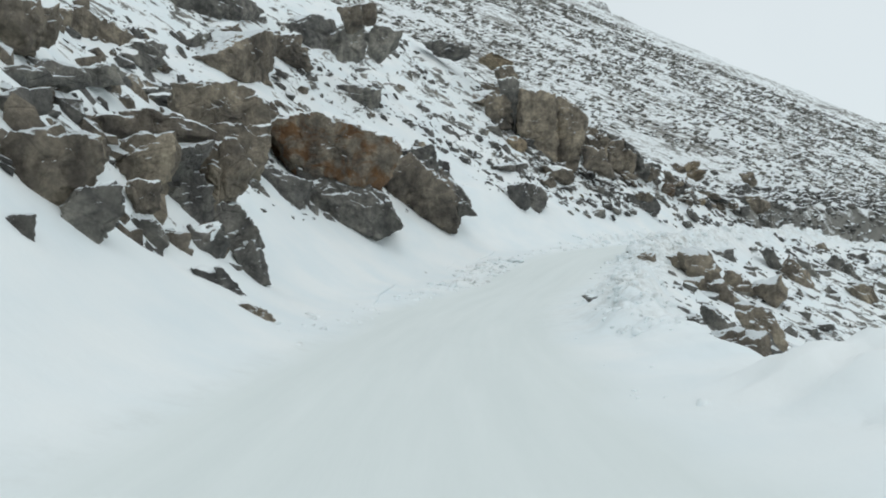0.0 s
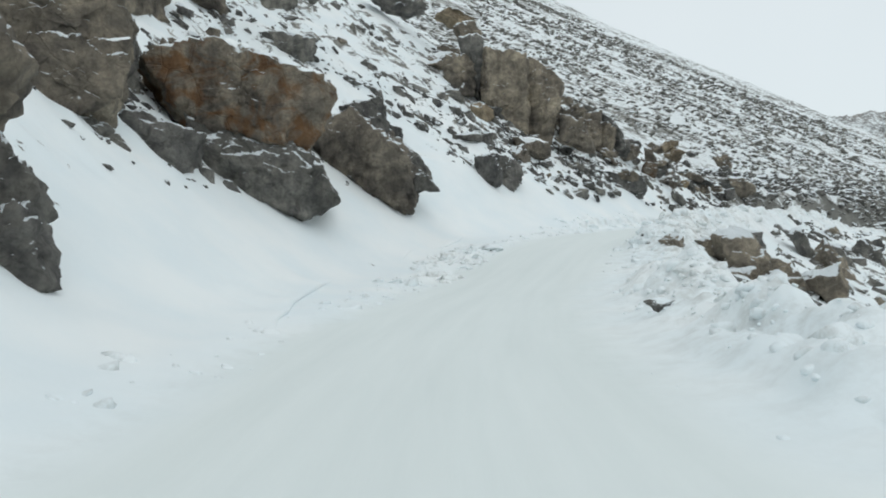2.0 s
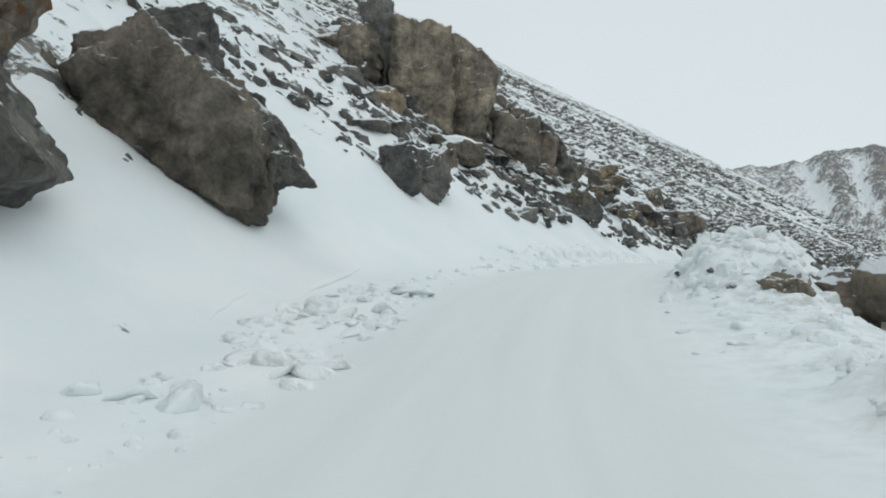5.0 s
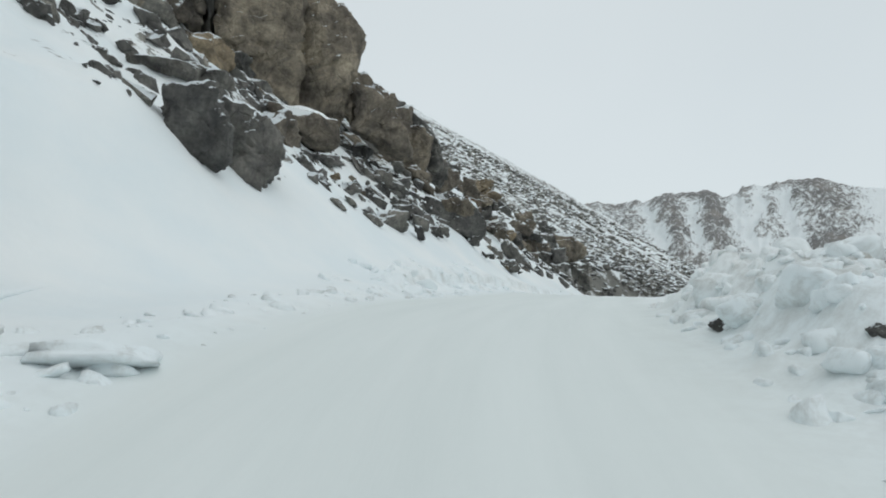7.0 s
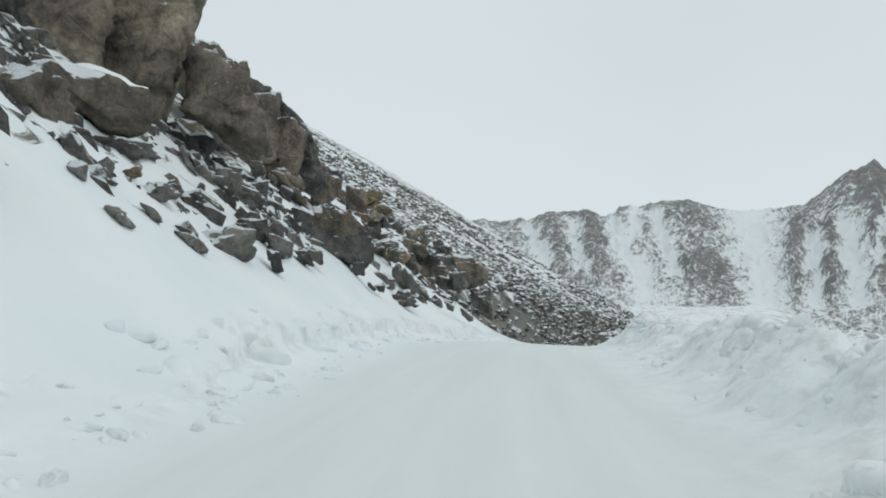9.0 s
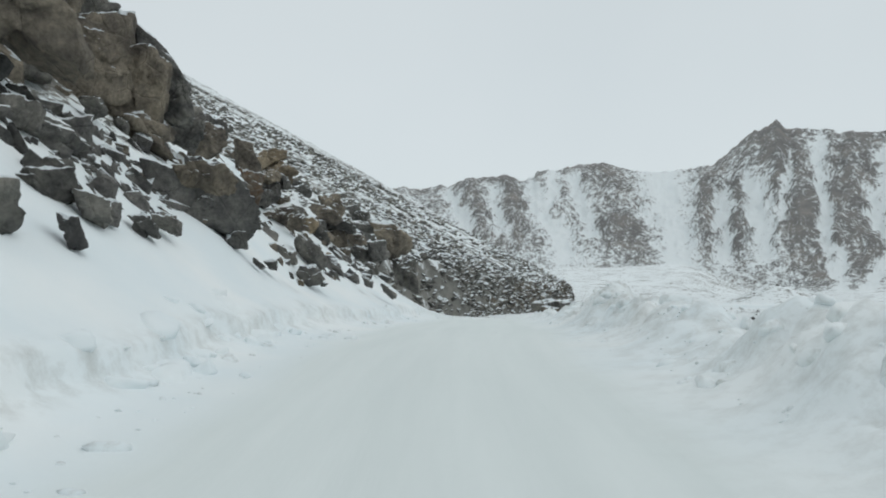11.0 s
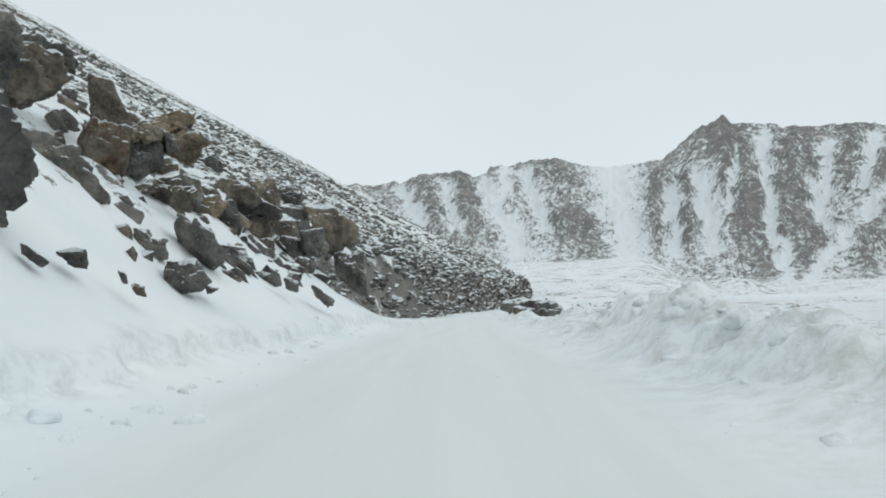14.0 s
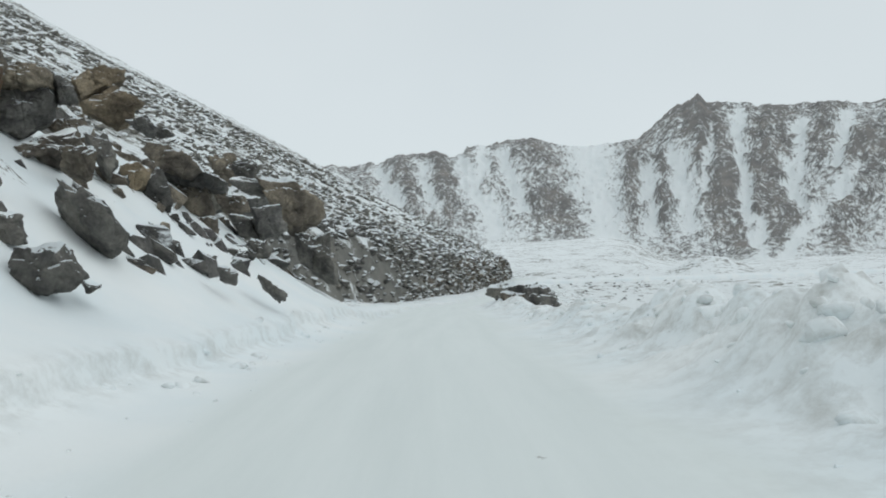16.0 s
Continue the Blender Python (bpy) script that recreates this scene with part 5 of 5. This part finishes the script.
block((21.64, 75.89, 4.03), -21, 0.32, [(-0.15, 0.03), (0.07, -0.14), (0.18, -0.10), (-0.15, 0.17)], "dark", seed=195, level=4)
block((23.77, 83.58, 6.44), -11, 1.52, [(-1.08, 0.93), (-1.05, -0.64), (0.23, -0.79), (0.94, -0.69), (1.03, -0.47), (0.62, 0.10), (-0.22, 0.81)], "grey", seed=197, level=5)
block((7.44, 61.47, 5.52), -2, 1.68, [(-0.94, 1.17), (-0.89, -0.23), (-0.36, -1.00), (0.37, -1.23), (0.79, -0.24), (0.89, 0.52), (0.28, 0.94)], "dark", seed=198, level=5)
block((5.94, 59.28, 5.48), 3, 1.32, [(-0.83, 0.81), (-0.65, -0.50), (0.07, -0.86), (0.69, -0.79), (0.68, 0.25), (0.28, 0.92)], "dark", seed=199, level=5)
block((13.90, 67.65, 4.48), -13, 0.81, [(-0.47, 0.09), (-0.08, -0.33), (0.40, -0.37), (0.40, 0.23), (-0.05, 0.39)], "grey", seed=205, level=4)
block((15.41, 71.24, 5.37), -15, 0.85, [(-0.46, 0.20), (-0.26, -0.13), (0.37, -0.40), (0.43, -0.06), (0.00, 0.42)], "dark", seed=206, level=4)
block((12.42, 65.51, 4.20), -10, 0.55, [(-0.36, 0.21), (0.07, -0.23), (0.33, -0.16), (0.05, 0.18)], "grey", seed=207, level=4)
block((12.35, 68.36, 5.76), -8, 0.56, [(-0.32, 0.01), (-0.00, -0.24), (0.30, -0.06), (0.09, 0.26)], "dark", seed=208, level=4)
block((13.35, 69.47, 5.65), -11, 0.82, [(-0.56, 0.18), (-0.22, -0.09), (0.45, -0.31), (0.52, -0.07), (-0.05, 0.32)], "dark", seed=209, level=4)
block((14.99, 72.94, 6.98), -13, 0.72, [(-0.42, 0.33), (-0.20, -0.30), (0.38, -0.33), (0.34, 0.32)], "grey", seed=210, level=4)
block((16.05, 73.98, 6.83), -15, 0.93, [(-0.48, 0.27), (-0.34, -0.14), (0.21, -0.45), (0.50, 0.44)], "dark", seed=211, level=4)
block((16.01, 70.67, 4.82), -17, 0.66, [(-0.36, 0.33), (-0.16, -0.18), (0.32, -0.31), (0.30, 0.13)], "grey", seed=212, level=4)
block((18.07, 73.05, 4.79), -20, 0.54, [(-0.32, 0.23), (-0.10, -0.09), (0.29, -0.25), (0.18, 0.16)], "dark", seed=213, level=4)
block((10.67, 63.74, 4.43), -4, 0.44, [(-0.24, 0.19), (-0.01, -0.13), (0.25, -0.20), (0.01, 0.13)], "grey", seed=214, level=4)
block((11.49, 65.28, 4.74), -7, 0.41, [(-0.24, 0.18), (-0.03, -0.09), (0.24, -0.17), (0.06, 0.06)], "grey", seed=215, level=4)
block((11.27, 66.90, 5.83), -5, 0.34, [(-0.20, -0.01), (-0.07, -0.13), (0.19, -0.08), (0.11, 0.16)], "tan", seed=216, level=4)
block((16.05, 79.37, 9.78), -12, 0.92, [(-0.50, 0.45), (-0.23, -0.34), (0.47, -0.42), (0.34, 0.23)], "dark", seed=217, level=4)
block((15.28, 68.65, 4.18), -17, 0.52, [(-0.24, 0.29), (-0.02, -0.29), (0.22, -0.24), (0.09, 0.23)], "dark", seed=218, level=4)
block((0.18, 59.61, 7.89), 9, 1.00, [(-0.48, 0.60), (-0.07, -0.39), (0.37, -0.57), (0.36, 0.28)], "dark", seed=224, level=4)
block((0.04, 57.18, 6.93), 11, 0.95, [(-0.70, 0.29), (-0.68, -0.11), (0.25, -0.30), (0.76, -0.27), (0.34, 0.32)], "grey", seed=225, level=4)
block((1.82, 62.15, 8.63), 4, 0.74, [(-0.39, 0.37), (-0.20, -0.20), (0.36, -0.37), (0.29, 0.21)], "dark", seed=226, level=4)
block((3.49, 62.22, 7.75), 1, 0.75, [(-0.51, 0.28), (0.08, -0.31), (0.44, -0.17), (0.14, 0.15)], "grey", seed=227, level=4)
block((4.64, 67.20, 10.43), -2, 1.07, [(-0.55, 0.51), (-0.20, -0.19), (0.54, -0.54), (0.24, 0.28)], "grey", seed=228, level=4)
block((6.06, 15.77, -0.60), -31, 0.80, [(-0.47, 0.17), (-0.05, -0.25), (0.47, -0.35), (0.40, 0.20), (-0.06, 0.35)], "brown", seed=203, level=5)
block((-7.22, 14.16, 2.96), 27, 1.40, [(-0.82, -0.49), (-0.30, -0.74), (0.36, -0.60), (0.78, 0.08), (0.82, 0.69), (-0.02, 0.74), (-0.81, 0.52)], "brown", seed=221, level=5)
block((-6.45, 14.05, 2.17), 24, 0.88, [(-0.47, 0.09), (-0.46, -0.46), (0.09, -0.52), (0.47, 0.10), (0.41, 0.52), (-0.10, 0.50)], "grey", seed=222, level=5)
block((-6.41, 11.59, 1.89), 28, 0.50, [(-0.19, 0.15), (-0.13, -0.13), (0.17, -0.19), (0.19, 0.19)], "dark", seed=223, level=5)
crag = outcrop(60.5, 102.5, "low rock hump beside the outer edge of the road bend")
block((63.98, 107.91, 1.82), -45, 2.37, [(-1.32, -0.22), (0.03, -0.67), (1.32, -0.19), (0.71, 0.67), (-1.21, 0.37)], "grey", seed=183, name="rock_block", parent=crag, level=5)
block((63.52, 105.41, 1.69), -47, 2.20, [(-1.22, -0.38), (-0.22, -0.81), (1.22, -0.22), (0.65, 0.81), (-1.20, 0.64)], "dark", seed=184, name="rock_block", parent=crag, level=5)
block((61.86, 102.56, 1.48), -48, 1.74, [(-0.97, -0.46), (0.18, -0.87), (0.97, -0.11), (0.34, 0.87), (-0.93, 0.70)], "dark", seed=185, name="rock_block", parent=crag, level=5)
block((60.81, 100.62, 1.10), -49, 1.49, [(-0.83, -0.36), (0.16, -0.67), (0.83, -0.32), (0.19, 0.43), (-0.72, 0.67)], "grey", seed=186, name="rock_block", parent=crag, level=5)
block((62.03, 105.27, 1.40), -46, 1.60, [(-0.89, 0.53), (-0.52, -0.53), (0.89, -0.47), (0.71, 0.33)], "brown", seed=187, name="rock_block", parent=crag, level=5)

# ---------------------------------------------------------------- rubble and snow clods
SHARDS = {}


def loose_stone(shape, key, material, m, label):
    """One large stone of a scree, an object of its own on a shared mesh."""
    if key not in SHARDS:
        me = bpy.data.meshes.new("boulder")
        fill_mesh(me, shape[0], shape[1], False)
        me.materials.append(material)
        SHARDS[key] = me
    ob = new("boulder", SHARDS[key])
    ob.matrix_world = m
    return tagged(ob, label, "boulder", "loose boulders on the slope")


def scatter(name, count, s_range, u_range, size, material, seed, label, category, level=2, flat=0.6, sink=0.25, shapes=22, dense=None, single=9.0):
    """Many small bodies in one mesh, strewn on the snow between two stations and two offsets."""
    rng = np.random.default_rng(seed)
    snowy = name != "rubble"
    kinds = [carve(level, *random_planes(rng, 9), seed + k, 0.11, 0.05) if snowy else shard(rng, 9 + k % 7) for k in range(shapes)]
    along = np.degrees(np.arctan2(np.gradient(LY), np.gradient(LX)))
    verts, faces, total = [], [], 0
    s = rng.uniform(*s_range, count * 4)
    u = rng.uniform(*u_range, count * 4)
    keep = rng.uniform(0, 1, count * 4) < (dense(s, u) if dense else 0.25)
    s, u = s[keep][:count], u[keep][:count]
    x, y = on_road(s, u)
    z = ground_z(s, u)
    big = size[0] * (size[1] / size[0]) ** (rng.uniform(0, 1, len(s)) ** 2.2)
    for k in range(len(s)):
        v, f = kinds[rng.integers(shapes)]
        dims = big[k] * np.array([rng.uniform(0.7, 1.3), rng.uniform(0.7, 1.2), rng.uniform(0.5, 1.0) * flat / 0.6]) * 0.5
        turn = rng.uniform(0, 360)
        if not snowy:
            dims = dims * np.array([1.35, 0.85, 0.95])
            turn = float(np.interp(s[k], S_ALL, along)) - 90 + rng.normal(0, 30)
        dip = 0 if snowy else (36 if u[k] < 0 else 22)
        m = np.array(pose(0, 0, 0, rng.uniform(-30, 30), dip + rng.uniform(-28, 28), turn))[:3, :3]
        place = (x[k], y[k], z[k] + dims[2] * (0.5 - sink * 2))
        if big[k] > single:
            full = Matrix(m.tolist()).to_4x4() @ Matrix.Diagonal((*dims, 1))
            full.translation = place
            loose_stone((v, f), (seed, id(v)), material, full, label.replace("stones strewn over", "stone lying on").replace("blocks wedged", "block wedged").replace("stones below", "stone below").replace("rubble on", "boulder on").replace("jumbled ", ""))
            continue
        verts.append((v * dims) @ m.T + place)
        faces.append(f + total)
        total += len(v)
    me = bpy.data.meshes.new(name)
    fill_mesh(me, np.concatenate(verts), np.concatenate(faces), snowy)
    me.materials.append(material)
    return tagged(new(name, me), label, category, kind="stuff")


def slope_density(s, u):
    """More stones in the bands of outcrop, none on the clean snow apron."""
    v = -u - 4.2
    x, y = on_road(s, u)
    start = np.interp(s, [0, 22, 28, 55, 62, 128], [2.2, 2.8, 5.0, 4.6, 2.9, 1.8])
    return np.clip(-0.05 + 1.3 * fbm2(x, y, 5, 3, 201) + 0.15 * step(3, 8, v), 0, 1) * step(start, start + 1.8, v)


scatter("rubble", 5200, (4, 128), (-30, -6), (0.16, 1.25), ROCK["grey"], 301, "angular grey stones strewn over the snowy slope", "rubble", dense=slope_density, single=1.08)
def crag_density(s, u):
    v = -u - 4.4
    a = np.exp(-(((s - 17) / 8) ** 2)) * step(2.2, 3.4, v) * step(9, 6, v) * step(26, 22, s)
    c = 0.45 * np.exp(-(((s - 103) / 13) ** 2)) * step(1.2, 2.6, v) * step(12, 8, v)
    k = np.exp(-(((s - 30) / 18) ** 2)) * step(7.5, 9, v) * step(26, 16, v)
    x, y = on_road(s, u)
    e = np.exp(-(((s - 74) / 12) ** 2)) * step(1.9, 3.2, v) * step(11, 8, v)
    return np.clip(a + c + 0.6 * k + 0.22 * e * step(60, 66, s), 0, 1) * np.clip(0.6 + fbm2(x, y, 2.5, 2, 207), 0, 1)


scatter("rubble", 820, (8, 124), (-24, -5.6), (0.4, 1.7), ROCK["brown"], 308, "jumbled brown granite blocks wedged between the crags", "rubble", dense=crag_density, sink=0.2, flat=0.7, single=1.42)
scatter("rubble", 800, (8, 124), (-24, -5.6), (0.35, 1.3), ROCK["dark"], 309, "jumbled dark granite blocks wedged between the crags", "rubble", dense=crag_density, sink=0.2, flat=0.7, single=1.12)
scatter("rubble", 1250, (62, 100), (-14, -5.8), (0.15, 1.0), ROCK["dark"], 302, "dark angular stones below the cliff", "rubble", dense=slope_density, single=0.9)
scatter("rubble", 1200, (24, 110), (6.4, 17), (0.15, 1.2), ROCK["grey"], 303, "grey rubble on the outer embankment", "rubble", dense=lambda s, u: np.full(len(s), 0.5), single=1.1)
scatter("snow_clods", 1300, (23, 118), (3.2, 6.6), (0.07, 0.5), SNOW_DIRTY, 304, "broken dirty lumps of ploughed snow on the bank", "snow clods", dense=lambda s, u: np.clip(1 - np.abs(u - 4.8) / 1.7, 0, 1) * np.interp(s, [23, 30, 40, 45, 56, 60, 75, 118], [0.3, 0.5, 0.5, 1, 1, 0.45, 0.35, 0.25]), sink=0.42, level=2, flat=0.55)
scatter("snow_clods", 170, (46.2, 56), (2.5, 5.4), (0.2, 0.75), SNOW_DIRTY, 316, "broken lumps of snow on the steep ploughed heap", "snow clods", sink=0.4, level=3, flat=0.6)
scatter("snow_clods", 48, (43, 112), (3.9, 6.0), (0.4, 1.0), SNOW_DIRTY, 307, "large broken blocks of ploughed snow on the bank", "snow clods", sink=0.43, level=3, flat=0.6)
scatter("snow_clods", 420, (14, 105), (-4.9, -2.7), (0.06, 0.45), SNOW_DIRTY, 305, "small lumps of ploughed snow along the road edge", "snow clods", dense=lambda s, u: np.clip(1 - np.abs(u + 3.5) / 1.2, 0, 1) * np.interp(s, [14, 30, 40, 50, 70, 105], [0.1, 0.5, 1, 1, 0.5, 0.2]), sink=0.4, flat=0.45)
scatter("snow_clods", 46, (57, 76), (-5.4, -3.7), (0.3, 0.95), SNOW_PLAIN, 312, "rounded lumps of snow pushed up beside the road", "snow clods", sink=0.42, level=3, flat=0.5)
scatter("snow_clods", 650, (17, 41), (3.7, 7.2), (0.08, 0.5), SNOW_DIRTY, 313, "lumps of ploughed snow heaped on the road shoulder", "snow clods", dense=lambda s, u: np.clip(1 - np.abs(u - 5.2) / 1.8, 0, 1) * np.clip(0.5 + 1.2 * fbm2(s, u, 2.5, 2, 44), 0, 1), sink=0.38, flat=0.55)
scatter("snow_clods", 60, (4, 110), (2.6, 5.0), (0.05, 0.2), SNOW_PLAIN, 306, "scattered crumbs of snow on the road shoulder", "snow clods", sink=0.35)


def hill_stones(count, seed):
    """Blocks of frost-shattered rock on the mountainside."""
    rng = np.random.default_rng(seed)
    kinds = [shard(rng, 8 + k % 5) for k in range(12)]
    n = 9.4 + 330 * rng.uniform(0, 1, count) ** 2.0
    d = rng.uniform(-60, 330, count)
    x, y = 55 + 0.774 * d - 0.634 * n, 112 + 0.634 * d + 0.774 * n
    keep = fbm2(x, y, 22, 3, seed) + 0.6 * fbm2(x, y, 7, 2, seed + 3) > -0.12
    x, y = x[keep], y[keep]
    z = hill(x, y)[0] + 1.1 * fbm2(x, y, 9, 4, 71, True) * step(11, 30, n[keep])
    far = np.hypot(x - 15, y - 60)
    verts, faces, total = [], [], 0
    for k in range(len(x)):
        v, f = kinds[rng.integers(12)]
        size = rng.uniform(0.7, 2.0) * (0.5 + far[k] / 260)
        dims = size * np.array([rng.uniform(0.7, 1.5), rng.uniform(0.7, 1.5), rng.uniform(0.3, 0.6)]) * 0.5
        m = np.array(pose(0, 0, 0, rng.uniform(-25, 25), rng.uniform(-25, 25), rng.uniform(0, 360)))[:3, :3]
        verts.append((v * dims) @ m.T + (x[k], y[k], z[k] + 0.15 * dims[2]))
        faces.append(f + total)
        total += len(v)
    me = bpy.data.meshes.new("scree_blocks")
    fill_mesh(me, np.concatenate(verts), np.concatenate(faces), False)
    me.materials.append(ROCK["grey"])
    tagged(new("scree_blocks", me), "dark frost-shattered blocks on the snowy mountainside", "scree", kind="stuff")


hill_stones(24000, 401)


scatter("snow_crust", 120, (37, 48), (-5.0, -2.6), (0.25, 1.0), SNOW_DIRTY, 310, "tilted plates of broken snow crust at the road edge", "snow crust", dense=lambda s, u: np.clip(0.35 + 1.5 * fbm2(s, u, 1.6, 2, 46), 0, 1), sink=0.38, level=3, flat=0.3)
scatter("snow_crust", 14, (41, 48), (2.4, 3.6), (0.15, 0.4), SNOW_DIRTY, 311, "broken snow crust below the ploughed bank", "snow crust", dense=lambda s, u: np.full(len(s), 0.9), sink=0.3, level=3, flat=0.25)


def snow_lip(stations, offsets, height):
    """A sagging edge of wind crust that overhangs a crease in the snow."""
    s = np.linspace(stations[0], stations[-1], 60)
    u = np.interp(s, stations, offsets) + 0.08 * fbm2(s, 0 * s, 0.9, 3, 501)
    fade = np.sin(np.linspace(0, math.pi, 60)) ** 0.8 * (0.75 + 0.8 * fbm2(s, 0 * s, 1.3, 2, 502))
    across = np.array([2.3, 1.7, 1.1, 0.6, 0.2, 0.05, -0.03, -0.02, 0.05, 0.2])
    rise = np.array([-0.1, 0.22, 0.5, 0.75, 0.97, 0.97, 0.75, 0.35, 0.0, -0.5])
    sg, ug = np.meshgrid(s, across, indexing="ij")
    ug = u[:, None] - across[None] * (0.5 + 0.5 * fade[:, None])
    zg = ground_z(sg, ug) + height * fade[:, None] * rise[None] - 0.02
    x, y = on_road(sg, ug)
    me = grid_mesh("snow_lip", x, y, zg, SNOW_PLAIN)
    tagged(new("snow_lip", me), "overhanging lip of wind crust along a crease in the snow", "snow lip")


snow_lip([25.8, 28.5, 31.5, 36.2], [-3.6, -4.2, -4.95, -5.8], 0.22)
snow_lip([44.9, 45.4, 46.5, 48, 50.2], [-6.1, -5.5, -5.4, -5.6, -6.1], 0.26)
snow_lip([41.5, 43.5, 45], [-5.6, -6.0, -6.2], 0.10)


def strewn(name, x, y, z, size, material, seed, label, category, flat=0.7):
    """Rough blocks of the given sizes at the given places, in one mesh."""
    rng = np.random.default_rng(seed)
    kinds = [shard(rng, 9 + k % 6) for k in range(12)]
    verts, faces, total = [], [], 0
    for k in range(len(x)):
        v, f = kinds[rng.integers(12)]
        dims = size[k] * np.array([rng.uniform(0.7, 1.3), rng.uniform(0.7, 1.3), rng.uniform(0.6, 1.1) * flat]) * 0.5
        m = np.array(pose(0, 0, 0, rng.uniform(-25, 25), rng.uniform(-25, 25), rng.uniform(0, 360)))[:3, :3]
        verts.append((v * dims) @ m.T + (x[k], y[k], z[k]))
        faces.append(f + total)
        total += len(v)
    me = bpy.data.meshes.new(name)
    fill_mesh(me, np.concatenate(verts), np.concatenate(faces), False)
    me.materials.append(material)
    tagged(new(name, me), label, category, kind="stuff")


# the blocky front of the bluff where the mountainside meets the road
rng = np.random.default_rng(77)
for tone, count, words in (("brown", 900, "brown blocks packed in the steep foot of the mountainside"), ("dark", 260, "dark blocks packed in the steep foot of the mountainside")):
    d = rng.uniform(60, 262, count)
    n = rng.uniform(9.5, 12.5, count) + 1.3 * fbm2(d, 0 * d, 16, 3, 6)
    bx, by = 55 + 0.774 * d - 0.634 * n, 112 + 0.634 * d + 0.774 * n
    strewn("bluff_blocks", bx, by, hill(bx, by)[0] + rng.uniform(-0.6, 0.2, count), rng.uniform(0.8, 2.4, count) * (0.5 + d / 200), ROCK[tone], 78 + count, words, "scree")

for tone, count, words in (("dark", 700, "dark blocks strewn over the lower mountainside behind the spur"), ("grey", 500, "grey blocks strewn over the lower mountainside behind the spur")):
    d, n = rng.uniform(15, 135, count), rng.uniform(9.5, 24, count)
    bx, by = 55 + 0.774 * d - 0.634 * n, 112 + 0.634 * d + 0.774 * n
    strewn("bluff_blocks", bx, by, hill(bx, by)[0] + 0.3, rng.uniform(0.6, 2.3, count), ROCK[tone], 90 + count, words, "scree", flat=0.6)

# stones on the valley floor
count = 4200
az, r = np.radians(rng.uniform(38, 86, count)), 45 * (380 / 45) ** rng.uniform(0, 1, count)
bx, by = 30 + r * np.sin(az), 60 + r * np.cos(az)
keep = fbm2(bx, by, 40, 3, 86) + 0.5 * fbm2(bx, by, 11, 2, 87) > 0.1
bx, by, r = bx[keep], by[keep], r[keep]
bz = valley_z(bx, by)
strewn("valley_stones", bx, by, bz, rng.uniform(0.4, 1.3, len(bx)) * (0.6 + r / 300), ROCK["grey"], 88, "grey stones sticking out of the snow on the valley floor", "rubble", flat=0.5)
